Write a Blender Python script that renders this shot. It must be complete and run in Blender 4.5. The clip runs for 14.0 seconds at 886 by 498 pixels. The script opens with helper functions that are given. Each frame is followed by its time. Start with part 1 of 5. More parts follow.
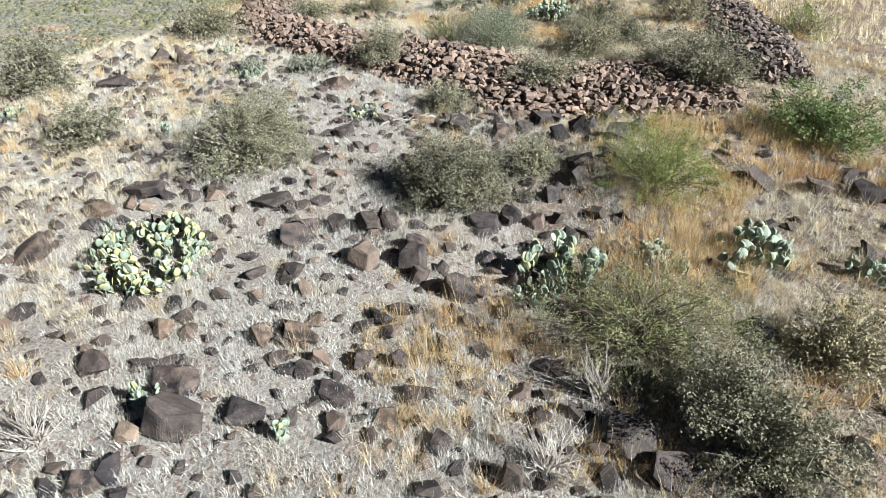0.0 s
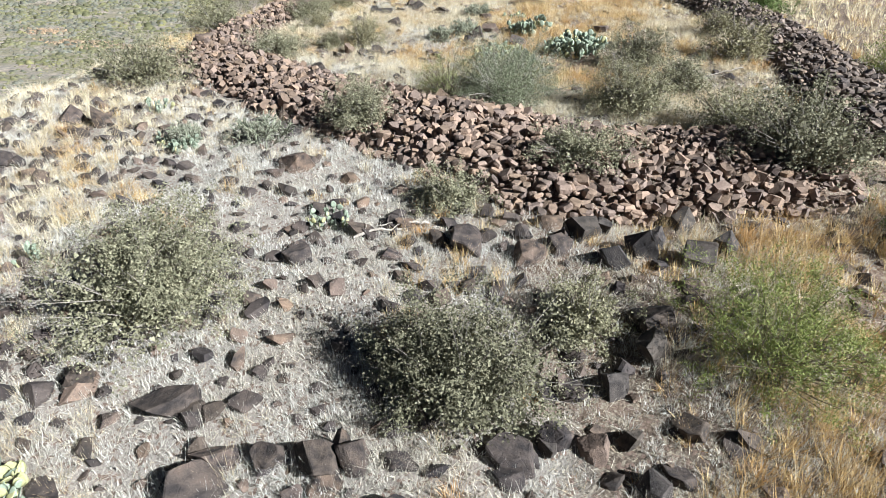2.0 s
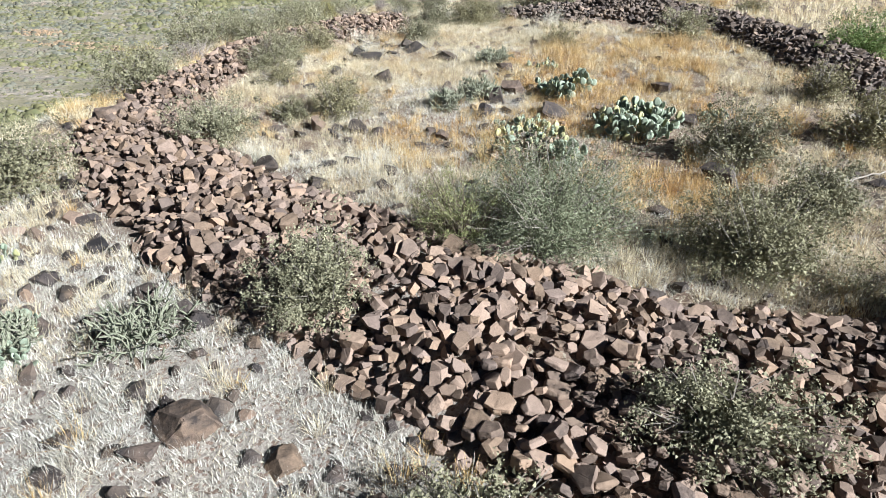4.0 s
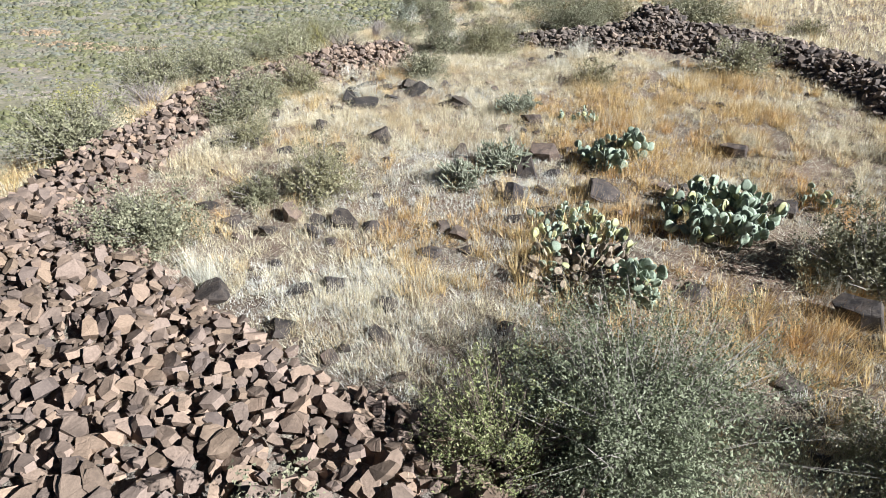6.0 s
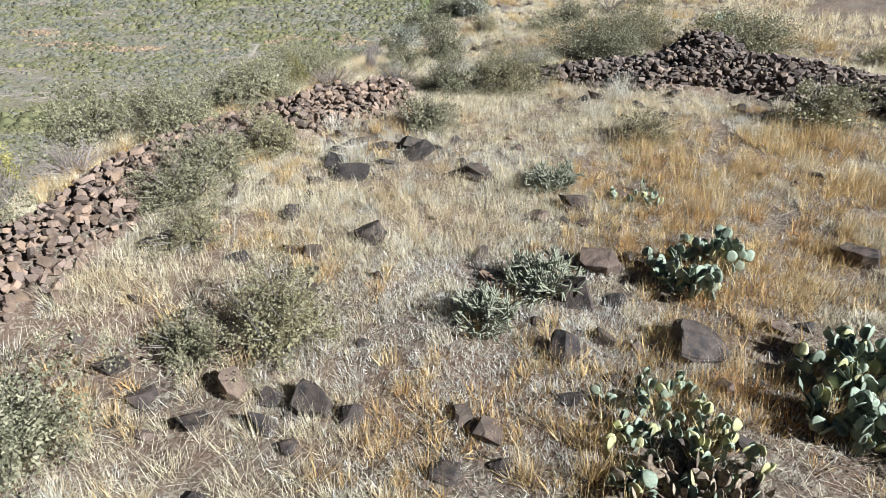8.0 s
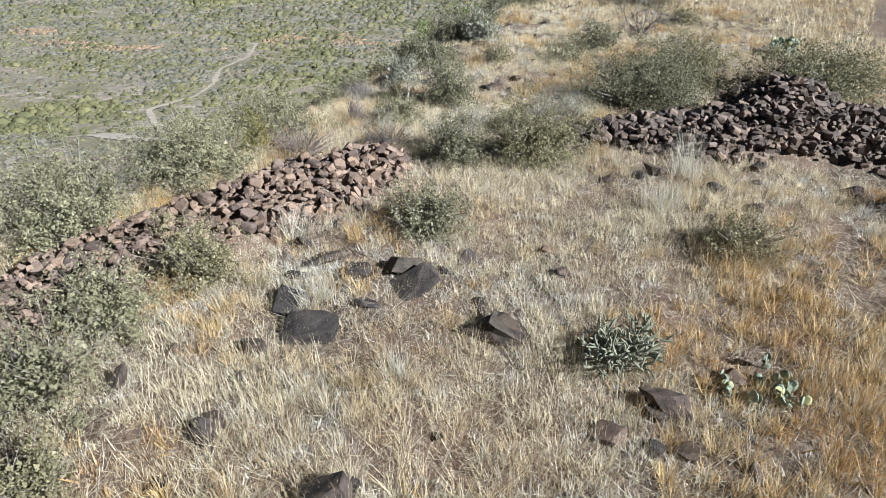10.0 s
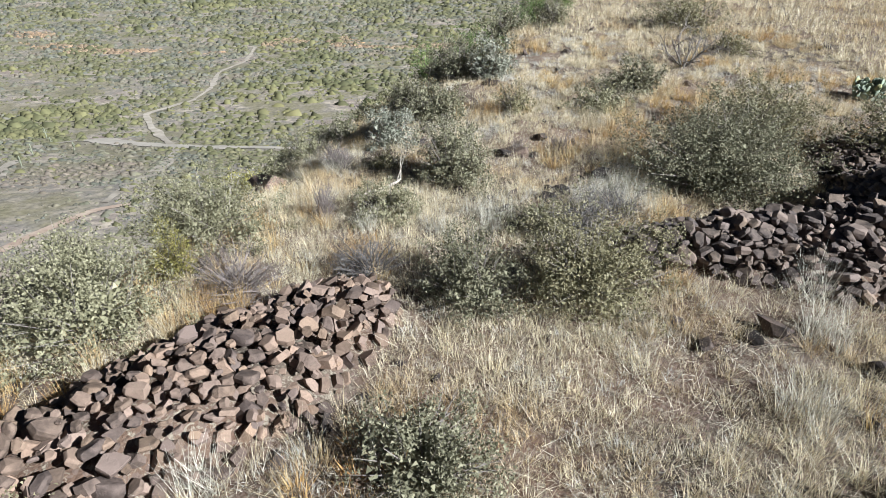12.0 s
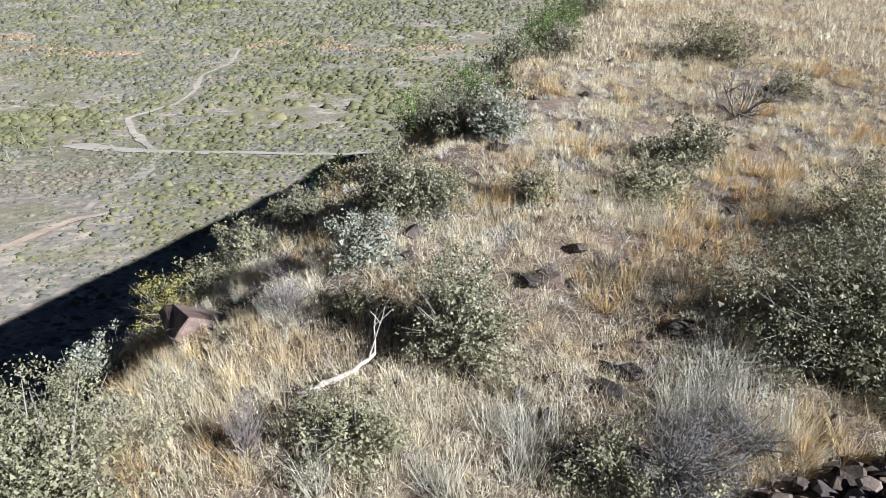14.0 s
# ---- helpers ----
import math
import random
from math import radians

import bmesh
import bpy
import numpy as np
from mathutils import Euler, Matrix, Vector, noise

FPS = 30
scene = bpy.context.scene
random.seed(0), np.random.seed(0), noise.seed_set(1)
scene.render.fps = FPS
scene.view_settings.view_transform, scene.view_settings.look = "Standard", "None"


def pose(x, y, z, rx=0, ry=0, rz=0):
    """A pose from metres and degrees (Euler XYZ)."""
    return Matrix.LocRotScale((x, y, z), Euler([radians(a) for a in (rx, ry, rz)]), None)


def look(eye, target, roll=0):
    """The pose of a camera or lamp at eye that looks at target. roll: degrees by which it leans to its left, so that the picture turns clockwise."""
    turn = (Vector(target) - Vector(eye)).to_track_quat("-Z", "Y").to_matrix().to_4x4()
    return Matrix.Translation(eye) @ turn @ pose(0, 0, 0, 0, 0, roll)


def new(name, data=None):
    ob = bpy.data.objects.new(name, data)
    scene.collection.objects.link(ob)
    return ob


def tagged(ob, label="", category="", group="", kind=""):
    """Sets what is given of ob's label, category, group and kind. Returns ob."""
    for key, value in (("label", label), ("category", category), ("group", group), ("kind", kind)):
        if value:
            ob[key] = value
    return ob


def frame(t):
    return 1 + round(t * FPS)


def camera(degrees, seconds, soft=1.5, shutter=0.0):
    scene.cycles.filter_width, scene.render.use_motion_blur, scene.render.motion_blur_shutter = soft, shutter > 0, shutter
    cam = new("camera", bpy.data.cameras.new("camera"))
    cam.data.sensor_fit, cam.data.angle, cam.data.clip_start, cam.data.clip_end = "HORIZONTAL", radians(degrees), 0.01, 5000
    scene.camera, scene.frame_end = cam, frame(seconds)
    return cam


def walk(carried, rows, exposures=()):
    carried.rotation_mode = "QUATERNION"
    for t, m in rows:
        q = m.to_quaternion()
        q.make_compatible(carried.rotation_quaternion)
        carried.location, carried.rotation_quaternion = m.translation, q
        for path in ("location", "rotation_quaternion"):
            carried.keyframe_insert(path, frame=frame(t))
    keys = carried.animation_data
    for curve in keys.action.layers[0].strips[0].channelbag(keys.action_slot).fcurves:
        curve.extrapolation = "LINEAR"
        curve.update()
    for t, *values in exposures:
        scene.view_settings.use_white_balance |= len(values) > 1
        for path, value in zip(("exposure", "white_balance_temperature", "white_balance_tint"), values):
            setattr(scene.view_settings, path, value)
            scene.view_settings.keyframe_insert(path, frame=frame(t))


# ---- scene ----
cam = camera(68.86, 14.0, soft=0.6)
EYE, TILT = 5.0, -30.35
ROWS = [
    (0.0, 0.000, 0.000, 0.000, 0.00, 0.00, 0.00),
    (0.5, -0.008, 0.480, 0.276, 0.02, -0.01, 0.04),
    (1.0, -0.020, 1.529, 0.885, 0.03, -0.00, 0.11),
    (1.5, 0.004, 3.027, 1.749, -0.01, 0.05, 0.13),
    (2.0, 0.020, 4.772, 2.775, -0.00, 0.09, 0.14),
    (2.5, -0.005, 6.565, 3.846, -0.05, 0.10, 0.17),
    (3.0, -0.043, 8.196, 4.821, -0.09, 0.09, 0.14),
    (3.5, -0.083, 9.592, 5.659, -0.10, 0.09, 0.10),
    (3.7, -0.120, 10.066, 5.935, -0.20, 0.15, 0.14),
    (5.8, -0.410, 14.053, 8.381, -0.24, 0.09, 0.18),
    (6.0, -0.424, 14.408, 8.587, -0.21, 0.10, 0.18),
    (6.5, -0.470, 15.301, 9.090, -0.21, 0.12, 0.16),
    (7.0, -0.515, 16.207, 9.608, -0.19, 0.12, 0.19),
    (7.5, -0.563, 17.150, 10.163, -0.18, 0.10, 0.17),
    (8.0, -0.606, 18.132, 10.749, -0.17, 0.06, 0.15),
    (8.2, -0.629, 18.537, 10.989, -0.19, 0.03, 0.15),
    (10.3, -0.704, 22.993, 13.537, -0.23, -0.08, 0.13),
    (10.5, -0.708, 23.423, 13.754, -0.21, 0.03, 0.21),
    (11.0, -0.739, 24.489, 14.371, -0.21, 0.04, 0.17),
    (11.5, -0.759, 25.539, 14.982, -0.25, 0.10, 0.20),
    (12.0, -0.765, 26.609, 15.595, -0.26, 0.11, 0.18),
    (12.5, -0.795, 27.683, 16.223, -0.30, 0.14, 0.12),
    (13.0, -0.819, 28.772, 16.853, -0.32, 0.19, 0.06),
    (13.5, -0.850, 29.881, 17.496, -0.32, 0.18, 0.10),
    (13.8, -0.856, 30.572, 17.884, -0.32, 0.18, 0.10),
    (13.9, -0.858, 30.803, 18.013, -0.54, 0.18, 0.22),
    (14.0, -0.860, 31.033, 18.143, -1.34, 0.18, 0.63),
]
EXPOSURES = [(0.0, 1.45, 5830, 7), (3.0, 1.48, 5800, 7), (6.0, 1.44, 5820, 7), (7.0, 1.35, 5800, 7), (8.0, 1.25, 5780, 7), (10.5, 1.17, 5780, 8), (12.5, 1.18, 5720, 8), (13.5, 1.2, 5680, 8), (14.0, 1.3, 5660, 10)]
walk(cam, [(t, pose(0, 0, EYE, TILT, 0, 0) @ pose(x, y, z, 90 + pitch, roll, yaw)) for t, x, y, z, yaw, pitch, roll in ROWS],
     exposures=EXPOSURES)

# ---- light ----
SUN_ELEVATION, SUN_AZIMUTH = 32.0, 120.0        # azimuth clockwise from +y
world = bpy.data.worlds.new("world")
scene.world = world
world.use_nodes = True
wn = world.node_tree
wn.nodes.clear()
sky = wn.nodes.new("ShaderNodeTexSky")
sky.sky_type, sky.sun_disc = "NISHITA", False
sky.altitude, sky.air_density, sky.dust_density = 1500, 0.45, 0.1
sky.sun_elevation, sky.sun_rotation = radians(SUN_ELEVATION), radians(SUN_AZIMUTH)
bg = wn.nodes.new("ShaderNodeBackground")
bg.inputs["Strength"].default_value = 0.0145
wout = wn.nodes.new("ShaderNodeOutputWorld")
wn.links.new(sky.outputs[0], bg.inputs[0])
wn.links.new(bg.outputs[0], wout.inputs[0])
sun = new("sun", bpy.data.lights.new("sun", "SUN"))
sun.data.energy, sun.data.angle, sun.data.color = 5.0, radians(0.53), (1.0, 0.975, 0.94)
sa, se = radians(SUN_AZIMUTH), radians(SUN_ELEVATION)
to_sun = Vector((math.sin(sa) * math.cos(se), math.cos(sa) * math.cos(se), math.sin(se)))
sun.matrix_world = look(to_sun * 100, (0, 0, 0))

# ---- materials ----


def node(nt, kind, **values):
    n = nt.nodes.new("ShaderNode" + kind)
    for key, value in values.items():
        n.inputs[key].default_value = value
    return n


def ramp(nt, source, stops):
    r = nt.nodes.new("ShaderNodeValToRGB")
    e = r.color_ramp.elements
    while len(e) < len(stops):
        e.new(0.5)
    for i, (p, c) in enumerate(stops):
        e[i].position, e[i].color = p, (*c, 1)
    nt.links.new(source, r.inputs[0])
    return r.outputs[0]


def mix(nt, factor, a, b, blend="MIX"):
    m = nt.nodes.new("ShaderNodeMix")
    m.data_type, m.blend_type = "RGBA", blend
    for slot, value in ((0, factor), (6, a), (7, b)):
        if isinstance(value, bpy.types.NodeSocket):
            nt.links.new(value, m.inputs[slot])
        else:
            m.inputs[slot].default_value = value if slot == 0 else (*value, 1)
    return m.outputs[2]


def math_node(nt, op, a, b):
    m = nt.nodes.new("ShaderNodeMath")
    m.operation = op
    for slot, value in enumerate((a, b)):
        if isinstance(value, bpy.types.NodeSocket):
            nt.links.new(value, m.inputs[slot])
        else:
            m.inputs[slot].default_value = value
    return m.outputs[0]


def base_material(name, roughness=0.9):
    m = bpy.data.materials.new(name)
    m.use_nodes = True
    nt = m.node_tree
    p = nt.nodes["Principled BSDF"]
    p.inputs["Roughness"].default_value = roughness
    p.inputs["Specular IOR Level"].default_value = 0.25
    return m, nt, p


def bump(nt, p, height, strength, distance):
    b = node(nt, "Bump", Strength=strength, Distance=distance)
    nt.links.new(height, b.inputs["Height"])
    nt.links.new(b.outputs[0], p.inputs["Normal"])


def noise_tex(nt, coords, scale, detail=4.0, rough=0.55):
    n = node(nt, "TexNoise", Scale=scale, Detail=detail, Roughness=rough)
    nt.links.new(coords, n.inputs["Vector"])
    return n.outputs["Fac"]


def leaf_material(name, stops, gloss=0.65, glow_through=0.17, patches=None, value=0.8):
    """Foliage: every leaf its own tint, some light passing through."""
    m, nt, p = base_material(name, gloss)
    p.inputs["Specular IOR Level"].default_value = 0.15
    g = nt.nodes.new("ShaderNodeNewGeometry")
    c = ramp(nt, g.outputs["Random Per Island"], stops)
    o = nt.nodes.new("ShaderNodeObjectInfo")
    shade = math_node(nt, "MULTIPLY_ADD", o.outputs["Random"], 0.3)
    shade.node.inputs[2].default_value = value
    if patches:
        near = noise_tex(nt, g.outputs["Position"], 4.2, 3.0, 0.6)
        wide = noise_tex(nt, g.outputs["Position"], 0.55, 3.0, 0.6)
        c = mix(nt, 1.0, c, ramp(nt, near, [(0.3, patches[0]), (0.5, (0.95, 0.95, 0.95)), (0.7, (1.15, 1.14, 1.1))]), "MULTIPLY")
        c = mix(nt, 1.0, c, ramp(nt, wide, [(0.32, patches[1]), (0.5, (1, 1, 1)), (0.68, (1.08, 1.08, 1.1))]), "MULTIPLY")
    hsv = node(nt, "HueSaturation")
    nt.links.new(c, hsv.inputs["Color"])
    nt.links.new(shade, hsv.inputs["Value"])
    c = hsv.outputs[0]
    nt.links.new(c, p.inputs["Base Color"])
    t = nt.nodes.new("ShaderNodeBsdfTranslucent")
    nt.links.new(c, t.inputs[0])
    s = nt.nodes.new("ShaderNodeMixShader")
    s.inputs[0].default_value = glow_through
    nt.links.new(p.outputs[0], s.inputs[1])
    nt.links.new(t.outputs[0], s.inputs[2])
    nt.links.new(s.outputs[0], nt.nodes["Material Output"].inputs[0])
    return m


def rock_material(name, dark, mid, tan, tan_amount, spread=0.5, rough=1.0):
    """Basalt: dark desert varnish, browner broken faces, grain, pale lichen specks."""
    m, nt, p = base_material(name, 0.85)
    tc = nt.nodes.new("ShaderNodeTexCoord")
    o = nt.nodes.new("ShaderNodeObjectInfo")
    shift = nt.nodes.new("ShaderNodeVectorMath")
    shift.operation = "MULTIPLY_ADD"
    nt.links.new(o.outputs["Random"], shift.inputs[0])
    shift.inputs[1].default_value = (37, 53, 71)
    nt.links.new(tc.outputs["Object"], shift.inputs[2])
    v = shift.outputs[0]
    g = nt.nodes.new("ShaderNodeNewGeometry")
    big = noise_tex(nt, v, 3.0, 5.0)
    grain = noise_tex(nt, v, 38.0, 5.0, 0.65)
    c = ramp(nt, big, [(0.35, dark), (0.6, mid)])
    r = math_node(nt, "ADD", o.outputs["Random"], g.outputs["Random Per Island"])
    r = math_node(nt, "FRACT", r, 0.0)
    r = math_node(nt, "ADD", math_node(nt, "MULTIPLY", r, spread), math_node(nt, "MULTIPLY", big, 1.0 - spread))
    tanmask = ramp(nt, r, [(1.0 - tan_amount - 0.12, (0, 0, 0)), (1.0 - tan_amount + 0.1, (1, 1, 1))])
    c = mix(nt, tanmask, c, tan)
    own = math_node(nt, "FRACT", math_node(nt, "MULTIPLY", math_node(nt, "ADD", o.outputs["Random"], g.outputs["Random Per Island"]), 7.31), 0.0)
    c = mix(nt, 1.0, c, ramp(nt, own, [(0.0, (0.72, 0.72, 0.76)), (0.3, (1.0, 0.97, 0.95)), (0.55, (1.12, 1.04, 0.9)), (0.8, (0.92, 0.9, 0.9)), (1.0, (1.2, 1.12, 1.02))]), "MULTIPLY")
    c = mix(nt, 0.6 * rough, c, ramp(nt, grain, [(0.3, (0.55, 0.55, 0.55)), (0.7, (1.35, 1.33, 1.3))]), "MULTIPLY")
    spots = noise_tex(nt, v, 11.0, 6.0, 0.7)
    c = mix(nt, ramp(nt, spots, [(0.68, (0, 0, 0)), (0.76, (0.5, 0.5, 0.5))]), c, (0.30, 0.28, 0.23))
    nt.links.new(c, p.inputs["Base Color"])
    lumps = noise_tex(nt, v, 8.0, 5.0, 0.65)
    cracks = node(nt, "TexVoronoi", Scale=3.2)
    cracks.feature = "DISTANCE_TO_EDGE"
    nt.links.new(v, cracks.inputs["Vector"])
    split = ramp(nt, cracks.outputs["Distance"], [(0.0, (0, 0, 0)), (0.035, (1, 1, 1))])
    relief = math_node(nt, "ADD", math_node(nt, "MULTIPLY", grain, 0.5), math_node(nt, "MULTIPLY", lumps, 2.2))
    bump(nt, p, math_node(nt, "ADD", relief, math_node(nt, "MULTIPLY", split, 0.3)), 0.5 * rough, 0.025)
    return m


def plain_material(name, a, b, scale=14.0, roughness=0.85, spread=0.25):
    m, nt, p = base_material(name, roughness)
    tc = nt.nodes.new("ShaderNodeTexCoord")
    n = noise_tex(nt, tc.outputs["Object"], scale, 5.0, 0.6)
    c = ramp(nt, n, [(0.3, a), (0.7, b)])
    o = nt.nodes.new("ShaderNodeObjectInfo")
    v = math_node(nt, "MULTIPLY_ADD", o.outputs["Random"], spread)
    v.node.inputs[2].default_value = 1.0 - spread / 2
    hsv = node(nt, "HueSaturation")
    nt.links.new(c, hsv.inputs["Color"])
    nt.links.new(v, hsv.inputs["Value"])
    nt.links.new(hsv.outputs[0], p.inputs["Base Color"])
    bump(nt, p, n, 0.3, 0.01)
    return m


def ground_material():
    """Stony desert soil with litter and gravel near by, pale sandy flats with grass and low growth far off."""
    m, nt, p = base_material("desert_soil", 0.95)
    g = nt.nodes.new("ShaderNodeNewGeometry")
    pos = g.outputs["Position"]
    grit = noise_tex(nt, pos, 26.0, 6.0, 0.7)
    patch = noise_tex(nt, pos, 0.9, 5.0, 0.6)
    red = noise_tex(nt, pos, 0.35, 4.0, 0.6)
    near = mix(nt, ramp(nt, patch, [(0.38, (0, 0, 0)), (0.62, (1, 1, 1))]), (0.056, 0.043, 0.034), (0.16, 0.125, 0.096))
    near = mix(nt, 0.8, near, ramp(nt, grit, [(0.28, (0.4, 0.38, 0.37)), (0.72, (1.4, 1.38, 1.33))]), "MULTIPLY")
    near = mix(nt, ramp(nt, red, [(0.42, (0, 0, 0)), (0.58, (0.7, 0.7, 0.7))]), near, (0.16, 0.098, 0.066))
    cells = node(nt, "TexVoronoi", Scale=24.0)
    nt.links.new(pos, cells.inputs["Vector"])
    straws = node(nt, "TexNoise", Scale=9.0, Detail=6.0, Roughness=0.75, Distortion=1.6)
    nt.links.new(pos, straws.inputs["Vector"])
    near = mix(nt, ramp(nt, straws.outputs["Fac"], [(0.5, (0, 0, 0)), (0.58, (0.75, 0.75, 0.75))]), near, (0.33, 0.29, 0.22))
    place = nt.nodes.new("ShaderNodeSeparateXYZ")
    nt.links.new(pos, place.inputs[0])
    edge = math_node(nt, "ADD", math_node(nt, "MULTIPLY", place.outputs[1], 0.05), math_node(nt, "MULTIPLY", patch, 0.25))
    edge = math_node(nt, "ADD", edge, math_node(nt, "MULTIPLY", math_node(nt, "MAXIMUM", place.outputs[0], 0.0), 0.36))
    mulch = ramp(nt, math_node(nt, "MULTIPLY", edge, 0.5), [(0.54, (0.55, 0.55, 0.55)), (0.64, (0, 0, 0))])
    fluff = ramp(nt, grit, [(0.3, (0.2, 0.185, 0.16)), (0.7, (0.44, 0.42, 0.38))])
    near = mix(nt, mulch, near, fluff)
    pebble = ramp(nt, cells.outputs["Color"], [(0.72, (0, 0, 0)), (0.74, (1, 1, 1))])
    near = mix(nt, pebble, near, (0.16, 0.115, 0.09))
    wide = noise_tex(nt, pos, 0.02, 6.0, 0.6)
    fine = noise_tex(nt, pos, 0.11, 6.0, 0.7)
    far = ramp(nt, wide, [(0.36, (0.19, 0.17, 0.128)), (0.48, (0.27, 0.235, 0.178)), (0.6, (0.44, 0.375, 0.29))])
    zone = noise_tex(nt, pos, 0.02, 4.0, 0.6)
    growth = ramp(nt, zone, [(0.36, (0.175, 0.16, 0.102)), (0.46, (0.2, 0.178, 0.108)), (0.56, (0.19, 0.172, 0.15)), (0.66, (0.225, 0.178, 0.148))])
    far = mix(nt, ramp(nt, fine, [(0.36, (0, 0, 0)), (0.54, (0.9, 0.9, 0.9))]), far, growth)
    small = noise_tex(nt, pos, 0.42, 5.0, 0.7)
    far = mix(nt, 1.0, far, ramp(nt, small, [(0.34, (0.62, 0.63, 0.6)), (0.5, (1, 1, 1)), (0.66, (1.3, 1.28, 1.25))]), "MULTIPLY")
    sep = nt.nodes.new("ShaderNodeSeparateXYZ")
    nt.links.new(pos, sep.inputs[0])
    low = ramp(nt, math_node(nt, "MULTIPLY", sep.outputs[2], -0.02), [(0.1, (0, 0, 0)), (0.6, (1, 1, 1))])
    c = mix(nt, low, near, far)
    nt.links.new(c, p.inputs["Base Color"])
    bump(nt, p, math_node(nt, "ADD", grit, math_node(nt, "MULTIPLY", cells.outputs["Distance"], -0.6)), 0.7, 0.03)
    return m


SOIL = ground_material()
STONE = rock_material("wall_stone", (0.1, 0.076, 0.062), (0.18, 0.137, 0.11), (0.255, 0.192, 0.152), 0.48, 0.75, 0.8)
DARKSTONE = rock_material("dark_wall_stone", (0.06, 0.05, 0.045), (0.145, 0.118, 0.102), (0.225, 0.18, 0.15), 0.35, 0.65, 0.7)
ROCK = rock_material("varnished_rock", (0.028, 0.025, 0.025), (0.085, 0.07, 0.062), (0.20, 0.148, 0.114), 0.26, 0.6)
TANROCK = rock_material("tan_rock", (0.15, 0.118, 0.095), (0.21, 0.165, 0.13), (0.27, 0.215, 0.17), 0.4)
BLACKROCK = rock_material("black_basalt", (0.034, 0.031, 0.03), (0.082, 0.072, 0.066), (0.17, 0.135, 0.11), 0.28)
SLABROCK = rock_material("red_slab", (0.15, 0.105, 0.085), (0.21, 0.15, 0.12), (0.27, 0.20, 0.16), 0.3)
GREY_GRASS = leaf_material("grey_grass", [(0.0, (0.52, 0.49, 0.425)), (0.4, (0.635, 0.61, 0.545)), (1.0, (0.75, 0.735, 0.68))], 0.75, 0.22, ((0.78, 0.75, 0.7), (0.94, 0.9, 0.83)), value=0.85)
STRAW_GRASS = leaf_material("straw_grass", [(0.0, (0.50, 0.42, 0.27)), (0.45, (0.73, 0.63, 0.42)), (1.0, (0.90, 0.83, 0.65))], 0.6, 0.18, ((0.5, 0.46, 0.42), (0.8, 0.68, 0.54)), value=0.85)
GOLD_GRASS = leaf_material("gold_grass", [(0.0, (0.38, 0.25, 0.10)), (0.5, (0.65, 0.465, 0.21)), (1.0, (0.82, 0.66, 0.38))], 0.6, 0.18, ((0.55, 0.47, 0.42), (0.85, 0.68, 0.55)), value=0.85)
WIRY_GRASS = leaf_material("wiry_grass", [(0.0, (0.36, 0.34, 0.27)), (0.5, (0.56, 0.53, 0.44)), (1.0, (0.78, 0.74, 0.63))], 0.7, 0.2, value=0.85)
LITTER = leaf_material("dry_litter", [(0.0, (0.26, 0.19, 0.12)), (0.4, (0.58, 0.50, 0.36)), (1.0, (0.84, 0.78, 0.64))], 0.8, 0.1, value=0.85)
TWIG = plain_material("grey_twig", (0.15, 0.13, 0.11), (0.28, 0.25, 0.215), 30.0)
DARKTWIG = plain_material("brown_twig", (0.09, 0.065, 0.05), (0.17, 0.13, 0.10), 30.0)
MAUVETWIG = plain_material("mauve_twig", (0.16, 0.132, 0.12), (0.28, 0.24, 0.215), 30.0)
GREYTWIG = plain_material("dark_grey_twig", (0.08, 0.073, 0.068), (0.2, 0.182, 0.168), 30.0)
DEADWOOD = plain_material("bleached_wood", (0.27, 0.235, 0.195), (0.46, 0.415, 0.355), 22.0)
PAD = plain_material("cactus_pad", (0.15, 0.185, 0.13), (0.28, 0.315, 0.235), 7.0, 0.6, 0.6)
PADYELLOW = plain_material("yellow_pad", (0.30, 0.30, 0.14), (0.43, 0.41, 0.22), 9.0, 0.5, 0.35)
PADDEAD = plain_material("dead_pad", (0.05, 0.037, 0.028), (0.36, 0.285, 0.205), 4.0, 0.85, 0.9)
CHOLLA = plain_material("cholla_stem", (0.12, 0.132, 0.088), (0.27, 0.272, 0.195), 40.0, 0.7)
DIRT = plain_material("pale_dirt", (0.27, 0.235, 0.185), (0.46, 0.405, 0.33), 0.15, 0.95)
BANKDIRT = plain_material("pink_earth", (0.28, 0.20, 0.15), (0.44, 0.35, 0.27), 0.2, 0.95)
PALEDIRT = plain_material("graded_dirt", (0.38, 0.34, 0.28), (0.54, 0.48, 0.40), 0.1, 0.95)
JOJOBA = leaf_material("jojoba_leaf", [(0.0, (0.12, 0.117, 0.072)), (0.5, (0.215, 0.205, 0.13)), (0.95, (0.31, 0.292, 0.19)), (1.0, (0.37, 0.35, 0.235))])
OLIVE = leaf_material("olive_leaf", [(0.0, (0.145, 0.132, 0.072)), (0.5, (0.265, 0.24, 0.135)), (0.95, (0.365, 0.332, 0.2)), (1.0, (0.42, 0.385, 0.255))])
GREYLEAF = leaf_material("grey_leaf", [(0.0, (0.16, 0.152, 0.088)), (0.5, (0.255, 0.24, 0.145)), (0.95, (0.32, 0.30, 0.19)), (1.0, (0.37, 0.345, 0.23))])
SILVER = leaf_material("silver_leaf", [(0.0, (0.19, 0.20, 0.145)), (0.5, (0.29, 0.295, 0.225)), (1.0, (0.40, 0.395, 0.32))])
GREENLEAF = leaf_material("green_leaf", [(0.0, (0.07, 0.11, 0.03)), (0.5, (0.13, 0.18, 0.06)), (1.0, (0.24, 0.28, 0.11))])
